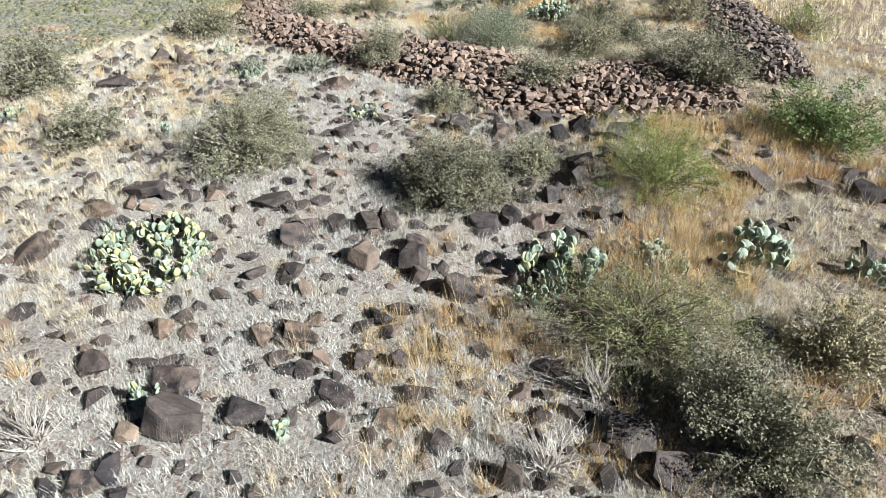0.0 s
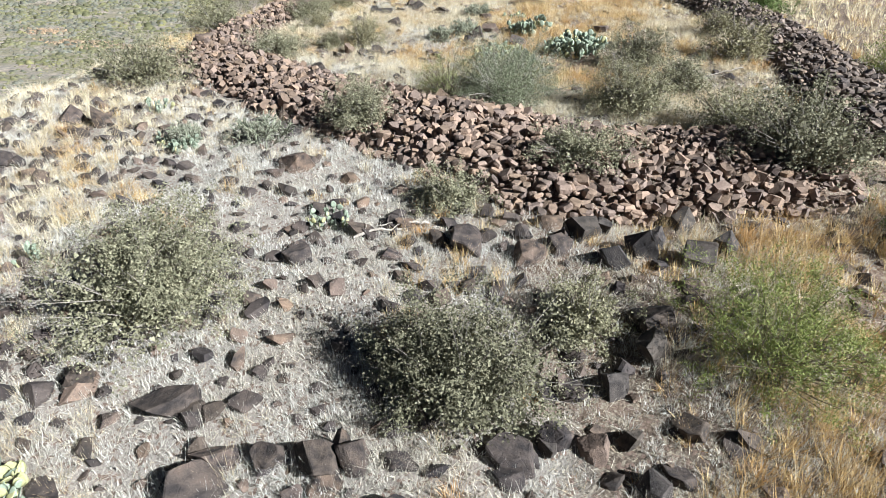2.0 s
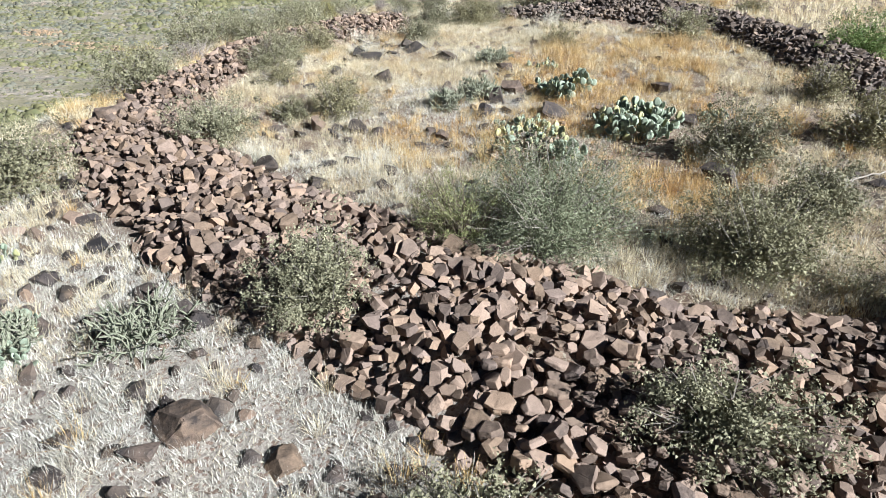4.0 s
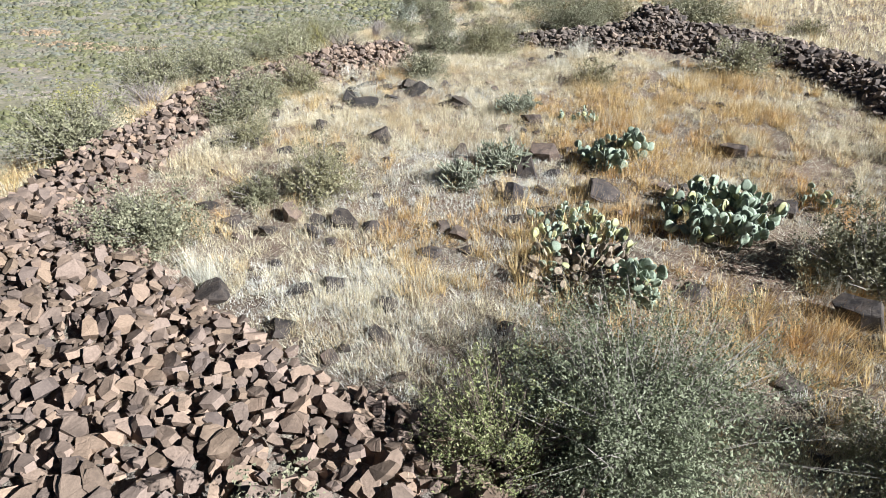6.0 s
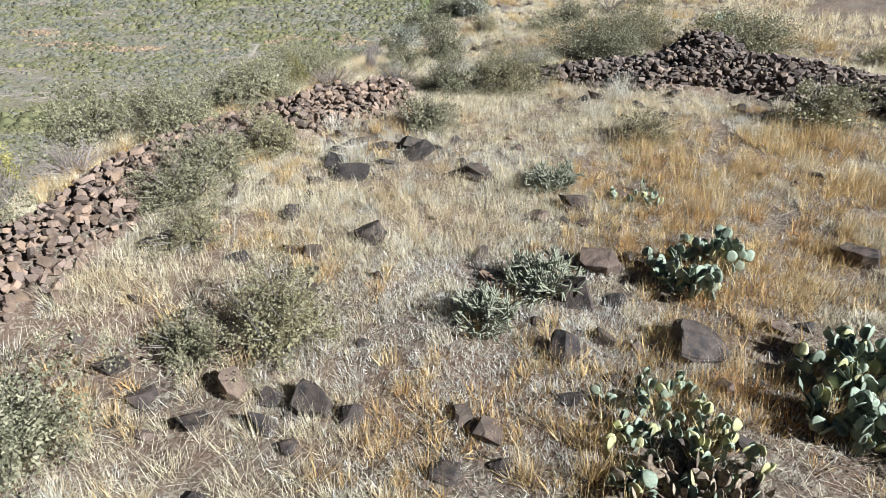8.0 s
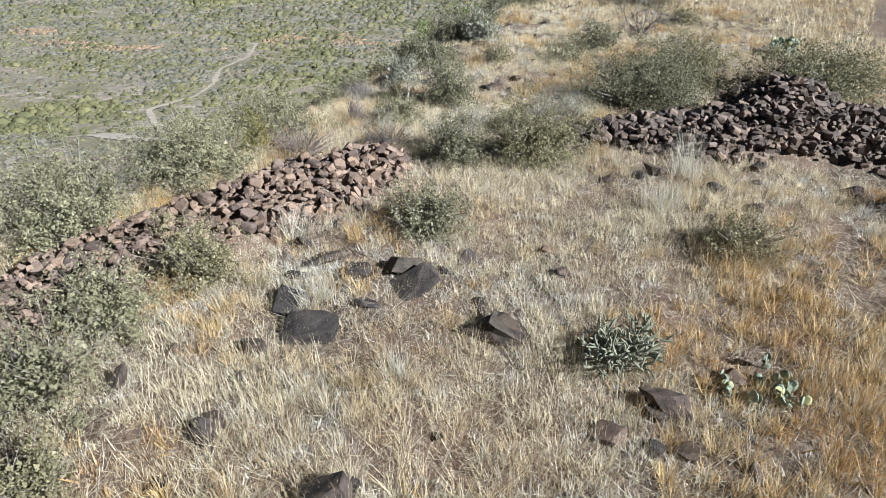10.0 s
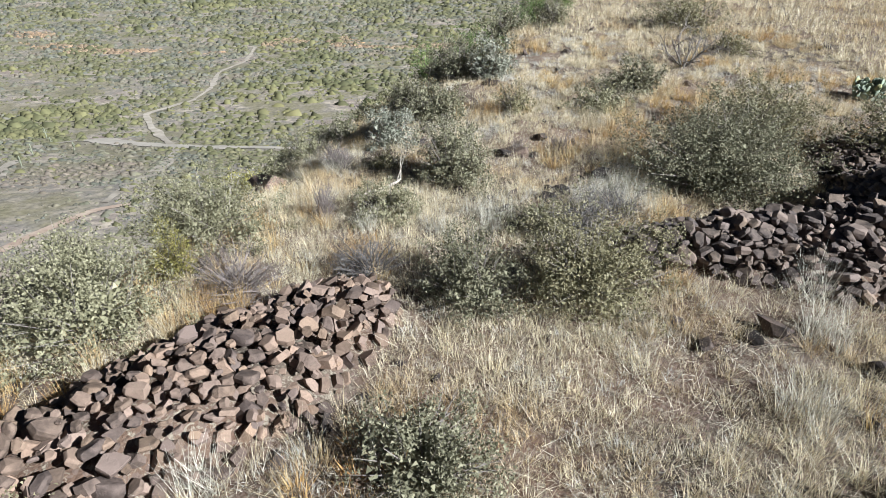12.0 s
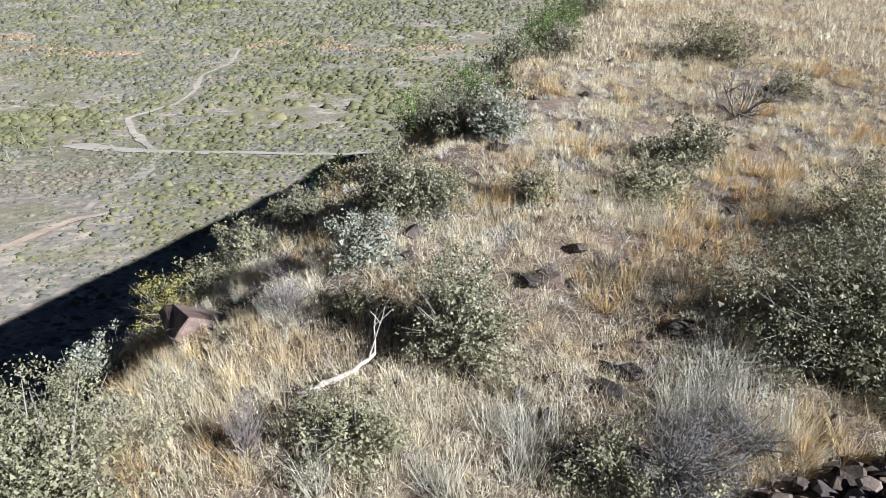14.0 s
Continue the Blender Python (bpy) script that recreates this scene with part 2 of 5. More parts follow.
BRIGHT = leaf_material("bright_leaf", [(0.0, (0.12, 0.155, 0.035)), (0.5, (0.21, 0.245, 0.065)), (1.0, (0.32, 0.325, 0.12))])
PALELEAF = leaf_material("pale_green_leaf", [(0.0, (0.12, 0.138, 0.05)), (0.5, (0.22, 0.228, 0.098)), (1.0, (0.34, 0.33, 0.175))])
YELLOW = leaf_material("yellow_leaf", [(0.0, (0.18, 0.17, 0.045)), (0.5, (0.28, 0.25, 0.075)), (1.0, (0.40, 0.35, 0.13))])
CREOSOTE = leaf_material("creosote_leaf", [(0.0, (0.12, 0.135, 0.075)), (0.5, (0.205, 0.22, 0.135)), (1.0, (0.31, 0.32, 0.215))])


def scrub_material(name, stops, zones):
    """Far bushes: each its own tint, and whole patches of the flat leaning to one colour."""
    m, nt, p = base_material(name, 0.85)
    g = nt.nodes.new("ShaderNodeNewGeometry")
    o = noise_tex(nt, g.outputs["Position"], 0.014, 4.0, 0.6)
    one = noise_tex(nt, g.outputs["Position"], 0.16, 2.0, 0.5)
    c = mix(nt, 0.7, ramp(nt, one, stops), ramp(nt, o, zones))
    c = mix(nt, 1.0, c, ramp(nt, g.outputs["Random Per Island"], [(0.0, (0.7, 0.72, 0.72)), (1.0, (1.3, 1.28, 1.2))]), "MULTIPLY")
    nt.links.new(c, p.inputs["Base Color"])
    return m


FARSCRUB = scrub_material("valley_scrub", [(0.32, (0.085, 0.085, 0.048)), (0.45, (0.14, 0.13, 0.07)), (0.55, (0.125, 0.121, 0.096)), (0.68, (0.19, 0.153, 0.115))], [(0.36, (0.085, 0.088, 0.048)), (0.46, (0.145, 0.138, 0.068)), (0.52, (0.122, 0.126, 0.112)), (0.58, (0.14, 0.133, 0.098)), (0.65, (0.17, 0.137, 0.115))])
FARGREEN = scrub_material("valley_thicket", [(0.35, (0.085, 0.086, 0.042)), (0.5, (0.13, 0.122, 0.06)), (0.65, (0.175, 0.153, 0.074))], [(0.4, (0.09, 0.094, 0.048)), (0.58, (0.148, 0.14, 0.068))])
FARORANGE = scrub_material("wash_trees", [(0.35, (0.21, 0.155, 0.105)), (0.5, (0.26, 0.185, 0.125)), (0.62, (0.26, 0.20, 0.11)), (0.7, (0.36, 0.22, 0.08))], [(0.35, (0.20, 0.165, 0.11)), (0.65, (0.27, 0.185, 0.125))])

# ---- ground ----
RIDGE_Y = [-30, 5, 9, 11, 14, 17, 20, 24, 29, 34, 38, 42, 47, 52, 58, 62.5, 80]
RIDGE_Z = [-3.0, -1.05, -0.9, -0.64, -0.38, -0.18, -0.08, 0.0, 0.06, 0.16, 0.06, -0.2, -0.26, -0.4, -0.55, -0.65, -1.0]
BRINK_Y = [-30, 0, 20, 28, 31, 34, 36, 38, 40, 42, 44, 46.5, 49, 52, 58, 62.5, 90, 117, 130, 151, 170, 201, 300]
BRINK_X = [-14, -14, -12.5, -9.4, -8.8, -7.7, -6.9, -5.8, -4.5, -3.4, -2.6, -1.7, -0.7, 0.4, 2.6, 4.2, 15.0, 33.0, 43.0, 56.0, 70.0, 90.0, 140.0]
STEEP_X = [-15, -15, -14, -11, -10.4, -9.2, -8.4, -7.8, -7.7, -7.8, -7.9, -7.4, -6.6, -4.2, 1.3, 3.8, 14.2, 32.0, 42.0, 55.0, 69.0, 89.0, 139.0]
FLAT_Y = [-500, 0, 150, 250, 450, 1000, 1500, 4000]
FLAT_Z = [-80, -80, -85, -100, -150, -205, -230, -240]


def lattice(i, j, k):
    a = (i.astype(np.int64) * 374761393 + j.astype(np.int64) * 668265263 + k * 974634777) & 0xFFFFFFFF
    a = ((a ^ (a >> 13)) * 1274126177) & 0xFFFFFFFF
    return ((a ^ (a >> 16)) & 0xFFFF) / 65535.0


def field(x, y, size, k=0):
    """Smooth random field from 0 to 1."""
    x, y = np.asarray(x, float) / size, np.asarray(y, float) / size
    i, j = np.floor(x), np.floor(y)
    u, v = x - i, y - j
    u, v = u * u * (3 - 2 * u), v * v * (3 - 2 * v)
    return (lattice(i, j, k) * (1 - u) + lattice(i + 1, j, k) * u) * (1 - v) + (lattice(i, j + 1, k) * (1 - u) + lattice(i + 1, j + 1, k) * u) * v


def smooth_line(y, ys, zs):
    return sum(np.interp(y + o, ys, zs) for o in (-1.5, -0.75, 0, 0.75, 1.5)) / 5


def softplus(s, k):
    return k * np.log1p(np.exp(np.clip(s / k, -40, 40))) + np.maximum(s - 40 * k, 0)


# rubble walls: centre line with (x, y, half width, height)
WALLS = {
    "cross": [(-6.9, 25.7, 1.2, 0.35), (-5.4, 23.9, 1.45, 0.4), (-3.4, 21.8, 1.6, 0.45), (-1.2, 20.3, 1.7, 0.5), (0.9, 18.8, 1.9, 0.55), (2.6, 17.5, 2.15, 0.55), (4.6, 17.4, 2.0, 0.55), (6.4, 17.4, 1.8, 0.5)],
    "left": [(-7.1, 26.2, 1.1, 0.4), (-6.9, 28.5, 1.0, 0.45), (-6.5, 30.6, 0.95, 0.45), (-6.1, 32.5, 0.85, 0.45), (-5.4, 34.0, 0.95, 0.45), (-4.0, 35.4, 1.1, 0.5), (-2.8, 36.5, 1.15, 0.5), (-2.0, 37.6, 0.8, 0.4)],
    "right": [(9.5, 18.6, 1.1, 0.5), (10.1, 21.0, 1.35, 0.5), (10.9, 24.0, 1.35, 0.5), (11.5, 28.5, 1.35, 0.5), (11.1, 32.5, 1.3, 0.55), (10.6, 36.0, 1.3, 0.55)],
    "far": [(2.6, 39.2, 0.8, 0.4), (3.8, 39.2, 1.1, 0.5), (5.3, 39.1, 1.6, 0.6), (6.6, 39.3, 2.0, 0.85), (8.2, 39.0, 1.9, 0.7), (10.0, 37.8, 1.7, 0.6)],
    "spur": [(7.1, 40.2, 1.1, 0.6), (7.5, 41.8, 1.05, 0.5), (7.9, 43.6, 0.9, 0.4)],
}


def wall_height(x, y, line):
    """Height of a rubble wall's mound over the ground, and how far inside (1 at the crest, 0 at the foot)."""
    best = np.zeros(np.shape(x))
    deep = np.zeros(np.shape(x))
    for (x0, y0, w0, h0), (x1, y1, w1, h1) in zip(line, line[1:]):
        dx, dy = x1 - x0, y1 - y0
        t = np.clip(((x - x0) * dx + (y - y0) * dy) / (dx * dx + dy * dy), 0, 1)
        d = np.hypot(x - x0 - t * dx, y - y0 - t * dy) / (w0 + t * (w1 - w0))
        inside = np.clip(1 - d * d, 0, 1)
        best = np.maximum(best, (h0 + t * (h1 - h0)) * inside ** 0.7)
        deep = np.maximum(deep, inside)
    return best, deep


def bare_height(x, y):
    x, y = np.asarray(x, float), np.asarray(y, float)
    top = smooth_line(y, RIDGE_Y, RIDGE_Z)
    beyond = smooth_line(y, BRINK_Y, BRINK_X) - x + 1.5 * (field(x, y, 3.1, 7) - 0.5) + 0.8 * (field(x, y, 1.2, 8) - 0.5)
    top = top - 0.58 * softplus(beyond, 0.6) - 0.42 * softplus(smooth_line(y, BRINK_Y, STEEP_X) - x, 0.6)
    top = top - 0.6 * softplus(y - 260, 3.0) - 0.5 * softplus(x - 38 - 0.7 * np.maximum(y - 60, 0), 4.0) - 0.5 * softplus(-22 - y, 4.0)
    flat = np.interp(y, FLAT_Y, FLAT_Z) + 5 * (field(x, y, 190, 5) - 0.5)
    gap = np.clip((top - flat) / 12, -30, 30)
    return flat + 12 * np.log1p(np.exp(gap)), gap


def height(x, y):
    z, gap = bare_height(x, y)
    near = np.clip(gap, 0, 1)
    z = z + near * (0.16 * (field(x, y, 1.7, 1) - 0.5) + 0.07 * (field(x, y, 0.55, 2) - 0.5))
    for line in WALLS.values():
        z = z + np.maximum(wall_height(x, y, line)[0] - 0.17, 0)
    return z


def ground_z(x, y):
    return float(height(np.array([x]), np.array([y]))[0])


def nearest_pass(x, y):
    """Least distance at which a place comes into the camera's view, from the line flown above x = 0."""
    ahead = np.maximum(np.asarray(y, float) - 36.0, 0.0)
    return np.maximum(np.maximum(7.0, np.abs(x) / 0.66), ahead * 0.86 + 2.5)


def mesh_of(name, verts, tris, smooth=False):
    verts, tris = np.asarray(verts, np.float32).reshape(-1, 3), np.asarray(tris, np.int32).reshape(-1, 3)
    me = bpy.data.meshes.new(name)
    me.vertices.add(len(verts))
    me.vertices.foreach_set("co", verts.ravel())
    me.loops.add(tris.size)
    me.loops.foreach_set("vertex_index", tris.ravel())
    me.polygons.add(len(tris))
    me.polygons.foreach_set("loop_start", np.arange(0, tris.size, 3, dtype=np.int32))
    me.polygons.foreach_set("use_smooth", np.full(len(tris), smooth))
    me.update(calc_edges=True)
    return me


def part(name, me, material, parent=None, label=""):
    """Links a mesh, or a bmesh, as one object under a thing."""
    if isinstance(me, bmesh.types.BMesh):
        bm, me = me, bpy.data.meshes.new(name)
        bm.to_mesh(me)
        bm.free()
    if material and not me.materials:
        me.materials.append(material)
    ob = new(name, me)
    ob.parent = parent
    return tagged(ob, label)


def steps(lo, hi, fine, reach, grow):
    mid = list(np.arange(lo, hi + fine / 2, fine))
    out, s = [hi], fine
    while out[-1] < reach:
        s *= grow
        out.append(out[-1] + s)
    back, s = [lo], fine
    while back[-1] > -reach:
        s *= grow
        back.append(back[-1] - s)
    return np.array(back[:0:-1] + mid + out[1:])


gx, gy = steps(-11, 12, 0.36, 4000, 1.075), steps(3, 52, 0.36, 4500, 1.075)
GX, GY = np.meshgrid(gx, gy)
GZ = height(GX.ravel(), GY.ravel())
idx = np.arange(GX.size).reshape(GX.shape)
quad_a, quad_b, quad_c, quad_d = idx[:-1, :-1].ravel(), idx[:-1, 1:].ravel(), idx[1:, 1:].ravel(), idx[1:, :-1].ravel()
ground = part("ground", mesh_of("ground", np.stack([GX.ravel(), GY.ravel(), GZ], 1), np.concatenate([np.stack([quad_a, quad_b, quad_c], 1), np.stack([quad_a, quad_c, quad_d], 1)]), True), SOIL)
tagged(ground, "dry stony hilltop falling away to a wide desert flat", "ground", kind="structure")

# ---- stones ----


def cut_stone(seed, cuts, edge, pieces=0, rough=0.0):
    """A broken stone: a box cut by random planes, its edges worn, its faces pitted where pieces > 0."""
    r = np.random.default_rng(seed)
    n = np.concatenate([np.eye(3), -np.eye(3), r.normal(0, 1, (cuts, 3))])
    n[:6] += r.normal(0, 0.22, (6, 3))
    n /= np.linalg.norm(n, axis=1, keepdims=True)
    off = np.concatenate([r.uniform(0.38, 0.5, 6), r.uniform(0.36, 0.58, cuts)])
    trio = np.array([(a, b, c) for a in range(len(n)) for b in range(a) for c in range(b)])
    m = n[trio]
    good = np.abs(np.linalg.det(m)) > 0.05
    corner = np.linalg.solve(m[good], off[trio[good]][..., None])[..., 0]
    corner = corner[(corner @ n.T < off + 1e-6).all(1)]
    bm = bmesh.new()
    for p in corner:
        bm.verts.new(p)
    bmesh.ops.remove_doubles(bm, verts=bm.verts[:], dist=0.03)
    hull = bmesh.ops.convex_hull(bm, input=bm.verts[:])
    loose = [g for g in hull["geom_interior"] + hull["geom_unused"] if isinstance(g, bmesh.types.BMVert)]
    bmesh.ops.delete(bm, geom=list(set(loose)), context="VERTS")
    bmesh.ops.dissolve_limit(bm, angle_limit=0.12, verts=bm.verts[:], edges=bm.edges[:])
    if edge:
        bmesh.ops.bevel(bm, geom=bm.edges[:] + bm.verts[:], offset=edge, segments=1, profile=0.6, affect="EDGES", clamp_overlap=True)
    bmesh.ops.triangulate(bm, faces=bm.faces[:])
    if pieces:
        bmesh.ops.subdivide_edges(bm, edges=bm.edges[:], cuts=pieces, use_grid_fill=True)
        bm.normal_update()
        shift = Vector((seed * 3.7, seed * 1.3, seed * 2.1))
        for v in bm.verts:
            crack = max(0.0, 0.1 - abs(noise.noise(v.co * 2.1 + shift))) / 0.1
            v.co += v.normal * rough * (noise.fractal(v.co * 4.5 + shift, 0.9, 2.1, 4) - 0.9 * crack)
    bmesh.ops.recalc_face_normals(bm, faces=bm.faces[:])
    return bm


def arrays_of(bm):
    bm.verts.index_update()
    bmesh.ops.triangulate(bm, faces=bm.faces[:])
    v = np.array([p.co for p in bm.verts])
    t = np.array([[p.index for p in q.verts] for q in bm.faces])
    bm.free()
    return v, t


def slab_stone(seed, a, b, c, edge):
    """A flattish broken stone: an uneven many-sided block with tilted, worn faces."""
    r = random.Random(seed)
    n = r.randint(5, 8)
    bm = bmesh.new()
    turn = [(k + r.uniform(-0.3, 0.3)) * 2 * math.pi / n for k in range(n)]
    far = [r.uniform(0.34, 0.56) for _ in range(n)]
    tip, lean = r.uniform(-0.25, 0.25), r.uniform(-0.25, 0.25)
    rings = ((c / 2, r.uniform(0.72, 0.95)), (0.05 * c, 1.0), (-c / 2, r.uniform(0.65, 0.95)))
    for z, shrink in rings if edge else (rings[0], rings[2]):
        for t, d in zip(turn, far):
            d = d * shrink * r.uniform(0.93, 1.07)
            x, y = math.cos(t) * d * a, math.sin(t) * d * b
            bm.verts.new((x, y, z + c * (tip * x + lean * y) * 1.6 + c * r.uniform(-0.14, 0.14)))
    hull = bmesh.ops.convex_hull(bm, input=bm.verts[:])
    loose = [g for g in hull["geom_interior"] + hull["geom_unused"] if isinstance(g, bmesh.types.BMVert)]
    bmesh.ops.delete(bm, geom=list(set(loose)), context="VERTS")
    bmesh.ops.dissolve_limit(bm, angle_limit=0.22, verts=bm.verts[:], edges=bm.edges[:])
    if edge:
        bmesh.ops.bevel(bm, geom=bm.edges[:] + bm.verts[:], offset=edge, segments=1, profile=0.6, affect="EDGES", clamp_overlap=True)
    bmesh.ops.recalc_face_normals(bm, faces=bm.faces[:])
    return bm


WALL_SHAPES = [(1.0, r, t) for r, t in ((0.8, 0.3), (0.9, 0.22), (0.7, 0.36), (0.9, 0.28), (0.75, 0.24), (0.8, 0.42))]
STONE_MESHES, STONE_ARRAYS = [], []
for n in range(24):
    a, b, c = WALL_SHAPES[n % 6]
    bm = slab_stone(100 + n, a, b, c, 0.014)
    STONE_ARRAYS.append(arrays_of(slab_stone(900 + n, a, b, c, 0.0)))
    bmesh.ops.triangulate(bm, faces=bm.faces[:])
    me = bpy.data.meshes.new("stone")
    bm.to_mesh(me)
    bm.free()
    dark = me.copy()
    me.materials.append(STONE)
    dark.materials.append(DARKSTONE)
    STONE_MESHES.append((me, dark))


def scatter(r, x0, x1, y0, y1, gap, keep):
    """Random places no closer than about gap, where keep(x, y) allows."""
    nx, ny = int((x1 - x0) / gap), int((y1 - y0) / gap)
    ix, iy = np.meshgrid(np.arange(nx), np.arange(ny))
    x = x0 + (ix.ravel() + 0.5 + (iy.ravel() % 2) * 0.5 + r.uniform(-0.42, 0.42, nx * ny)) * gap
    y = y0 + (iy.ravel() + 0.5 + r.uniform(-0.42, 0.42, nx * ny)) * gap
    k = keep(x, y)
    return x[k], y[k]


PEBBLE_ARRAYS = [arrays_of(cut_stone(700 + n, 6 + n % 5, 0.03 if n % 2 else 0.0)) for n in range(14)]


def joined_stones(r, xs, ys, zs, sizes, flat=0.6, shapes=STONE_ARRAYS, squash=1.0):
    vs, ts, base = [], [], 0
    for x, y, z, s in zip(xs, ys, zs, sizes):
        v, t = shapes[int(r.integers(len(shapes)))]
        m = np.array(Euler((r.uniform(-flat, flat), r.uniform(-flat, flat), r.uniform(0, 6.3))).to_matrix())
        vs.append((v * (1, r.uniform(0.7, 1.0), squash * r.uniform(0.7, 1.2))) @ m.T * s + (x, y, z))
        ts.append(t + base)
        base += len(v)
    return np.concatenate(vs), np.concatenate(ts)


def rubble_wall(key, label, seed, near, dark=0, scale=1.0):
    """A collapsed dry stone wall: a bed of joined stones, loose stones over it one by one."""
    r = np.random.default_rng(seed)
    line = WALLS[key]
    px, py = [p[0] for p in line], [p[1] for p in line]
    box = (min(px) - 2.3, max(px) + 2.3, min(py) - 2.3, max(py) + 2.3)

    def inside(limit):
        def keep(x, y):
            d = wall_height(x, y, line)[1]
            return (d > 0) & (d + 0.7 * (field(x, y, 0.9, seed) - 0.45) > limit)
        return keep

    thing = new("rubble_wall")
    tagged(thing, label, "stone wall", "rubble walls")
    x, y = scatter(r, *box, 0.215, inside(0.06))
    bed_v, bed_t = joined_stones(r, x, y, height(x, y) + r.uniform(-0.02, 0.07, len(x)), r.uniform(0.22, 0.37, len(x)), 1.5)
    x, y = scatter(r, *box, 0.175, inside(0.0))
    z = height(x, y) + r.uniform(0.09, 0.2, len(x)) * np.clip(wall_height(x, y, line)[1] * 3, 0.4, 1)
    s = (0.15 + 0.24 * r.random(len(x)) ** 2.0) * scale
    order = np.argsort(np.hypot(x - near[0], y - near[1]))
    for i in order[:300]:
        ob = new("stone", STONE_MESHES[int(r.integers(24))][dark])
        ob.parent = thing
        ob.matrix_basis = Matrix.LocRotScale((x[i], y[i], z[i]), Euler((r.normal(0, 0.32), r.normal(0, 0.32), r.uniform(0, 6.3))), (s[i],) * 3)
    rest = order[300:]
    v, t = bed_v, bed_t
    if len(rest):
        v2, t2 = joined_stones(r, x[rest], y[rest], z[rest], s[rest], 0.6)
        v, t = np.concatenate([bed_v, v2]), np.concatenate([bed_t, t2 + len(bed_v)])
    bed = part("rubble", mesh_of("rubble", v, t), DARKSTONE if dark else STONE, thing)
    tagged(bed, kind="stuff")


BOULDER_MESHES = {}


BOULDER_KINDS = {
    "rock": (ROCK, "weathered dark brown basalt rock half sunk in dry grass"),
    "tanrock": (TANROCK, "tan brown angular rock among darker stones"),
    "blackrock": (BLACKROCK, "nearly black cracked basalt boulder in dry grass"),
    "slabrock": (SLABROCK, "reddish flat rock slab at the brink of the slope"),
}
boulder_rng = random.Random(5)


def boulder(kind, x, y, w, h, turn=None, fine=True):
    material, label = BOULDER_KINDS[kind]
    n = boulder_rng.randrange(12) if fine else 20 + boulder_rng.randrange(12)
    if (kind, n) not in BOULDER_MESHES:
        sharp = kind in ("blackrock", "slabrock")
        bm = cut_stone(400 + n, 4 + n % 4 if sharp else 7 + n % 5, 0.02 if sharp else 0.035, 1 if fine else 0, 0.035)
        me = bpy.data.meshes.new("boulder")
        bm.to_mesh(me)
        bm.free()
        me.materials.append(material)
        BOULDER_MESHES[kind, n] = me
    ob = new("boulder", BOULDER_MESHES[kind, n])
    w, h = (0.8 * w, 0.8 * h) if kind == "blackrock" and y < 20 else (w, (0.42 if kind == "blackrock" else 1.0) * h)
    h = 0.8 * h if kind == "rock" and y < 20 else h
    h = max(h, 0.28 * w)
    ob.matrix_basis = Matrix.LocRotScale((x, y, ground_z(x, y) + (0.2 if fine else 0.1) * h), Euler((boulder_rng.uniform(-0.45, 0.45), boulder_rng.uniform(-0.45, 0.45), boulder_rng.uniform(-0.6, 0.6) if turn is None else turn)), (w * 0.86, w * boulder_rng.uniform(0.6, 0.85), h * 0.92))
    return tagged(ob, label, "rock", "loose rocks")


# ---- plants ----


def spikes(base, side, tips, widths):
    """Grass blades, a thin spike each, as arrays."""
    hw = side * widths[:, None] / 2
    v = np.stack([base - hw, base + hw, tips], 1).reshape(-1, 3)
    return v, np.arange(len(v)).reshape(-1, 3)


def tufts(r, x, y, blades, radius, tall, spread, width):
    """Blades of many tufts at once, fanning out up to spread radians; tall, radius and width per tuft."""
    n = len(x)
    k = np.repeat(np.arange(n), blades)
    m = len(k)
    a = r.uniform(0, 2 * np.pi, m)
    d = np.sqrt(r.random(m)) * radius[k]
    base = np.stack([x[k] + np.cos(a) * d * 0.5, y[k] + np.sin(a) * d * 0.5, height(x, y)[k] - 0.02], 1)
    long = tall[k] * r.uniform(0.45, 1.15, m)
    a2 = a + r.normal(0, 0.8, m)
    tilt = spread * np.abs(r.normal(0.35, 0.4, m)) + 0.25 * d / (radius[k] + 1e-6)
    tips = base + np.stack([np.cos(a2) * np.sin(tilt), np.sin(a2) * np.sin(tilt), np.maximum(np.cos(tilt), 0.05)], 1) * long[:, None]
    b = a2 + np.pi / 2 + r.normal(0, 0.6, m)
    side = np.stack([np.cos(b), np.sin(b), np.zeros(m)], 1)
    return spikes(base, side, tips, width[k] * r.uniform(0.6, 1.3, m))


def tubes(paths, radii, sides=3):
    """Thin tapered tubes along point lists: paths (n, k, 3), radii (n, k)."""
    n, k, _ = paths.shape
    t = np.gradient(paths, axis=1)
    t /= np.linalg.norm(t, axis=2, keepdims=True) + 1e-9
    ref = np.where(np.abs(t[..., 2:3]) > 0.9, np.array([1.0, 0, 0]), np.array([0, 0, 1.0]))
    u = np.cross(t, ref)
    u /= np.linalg.norm(u, axis=2, keepdims=True) + 1e-9
    w = np.cross(t, u)
    ang = np.arange(sides) * 2 * np.pi / sides
    ring = u[:, :, None] * np.cos(ang)[:, None] + w[:, :, None] * np.sin(ang)[:, None]
    v = (paths[:, :, None] + ring * radii[:, :, None, None]).reshape(-1, 3)
    i = np.arange(n)[:, None, None] * k * sides + np.arange(k - 1)[None, :, None] * sides
    j = np.arange(sides)[None, None]
    a, b = i + j, i + (j + 1) % sides
    tri = np.concatenate([np.stack([a, b, b + sides], -1).reshape(-1, 3), np.stack([a, b + sides, a + sides], -1).reshape(-1, 3)])
    return v, tri


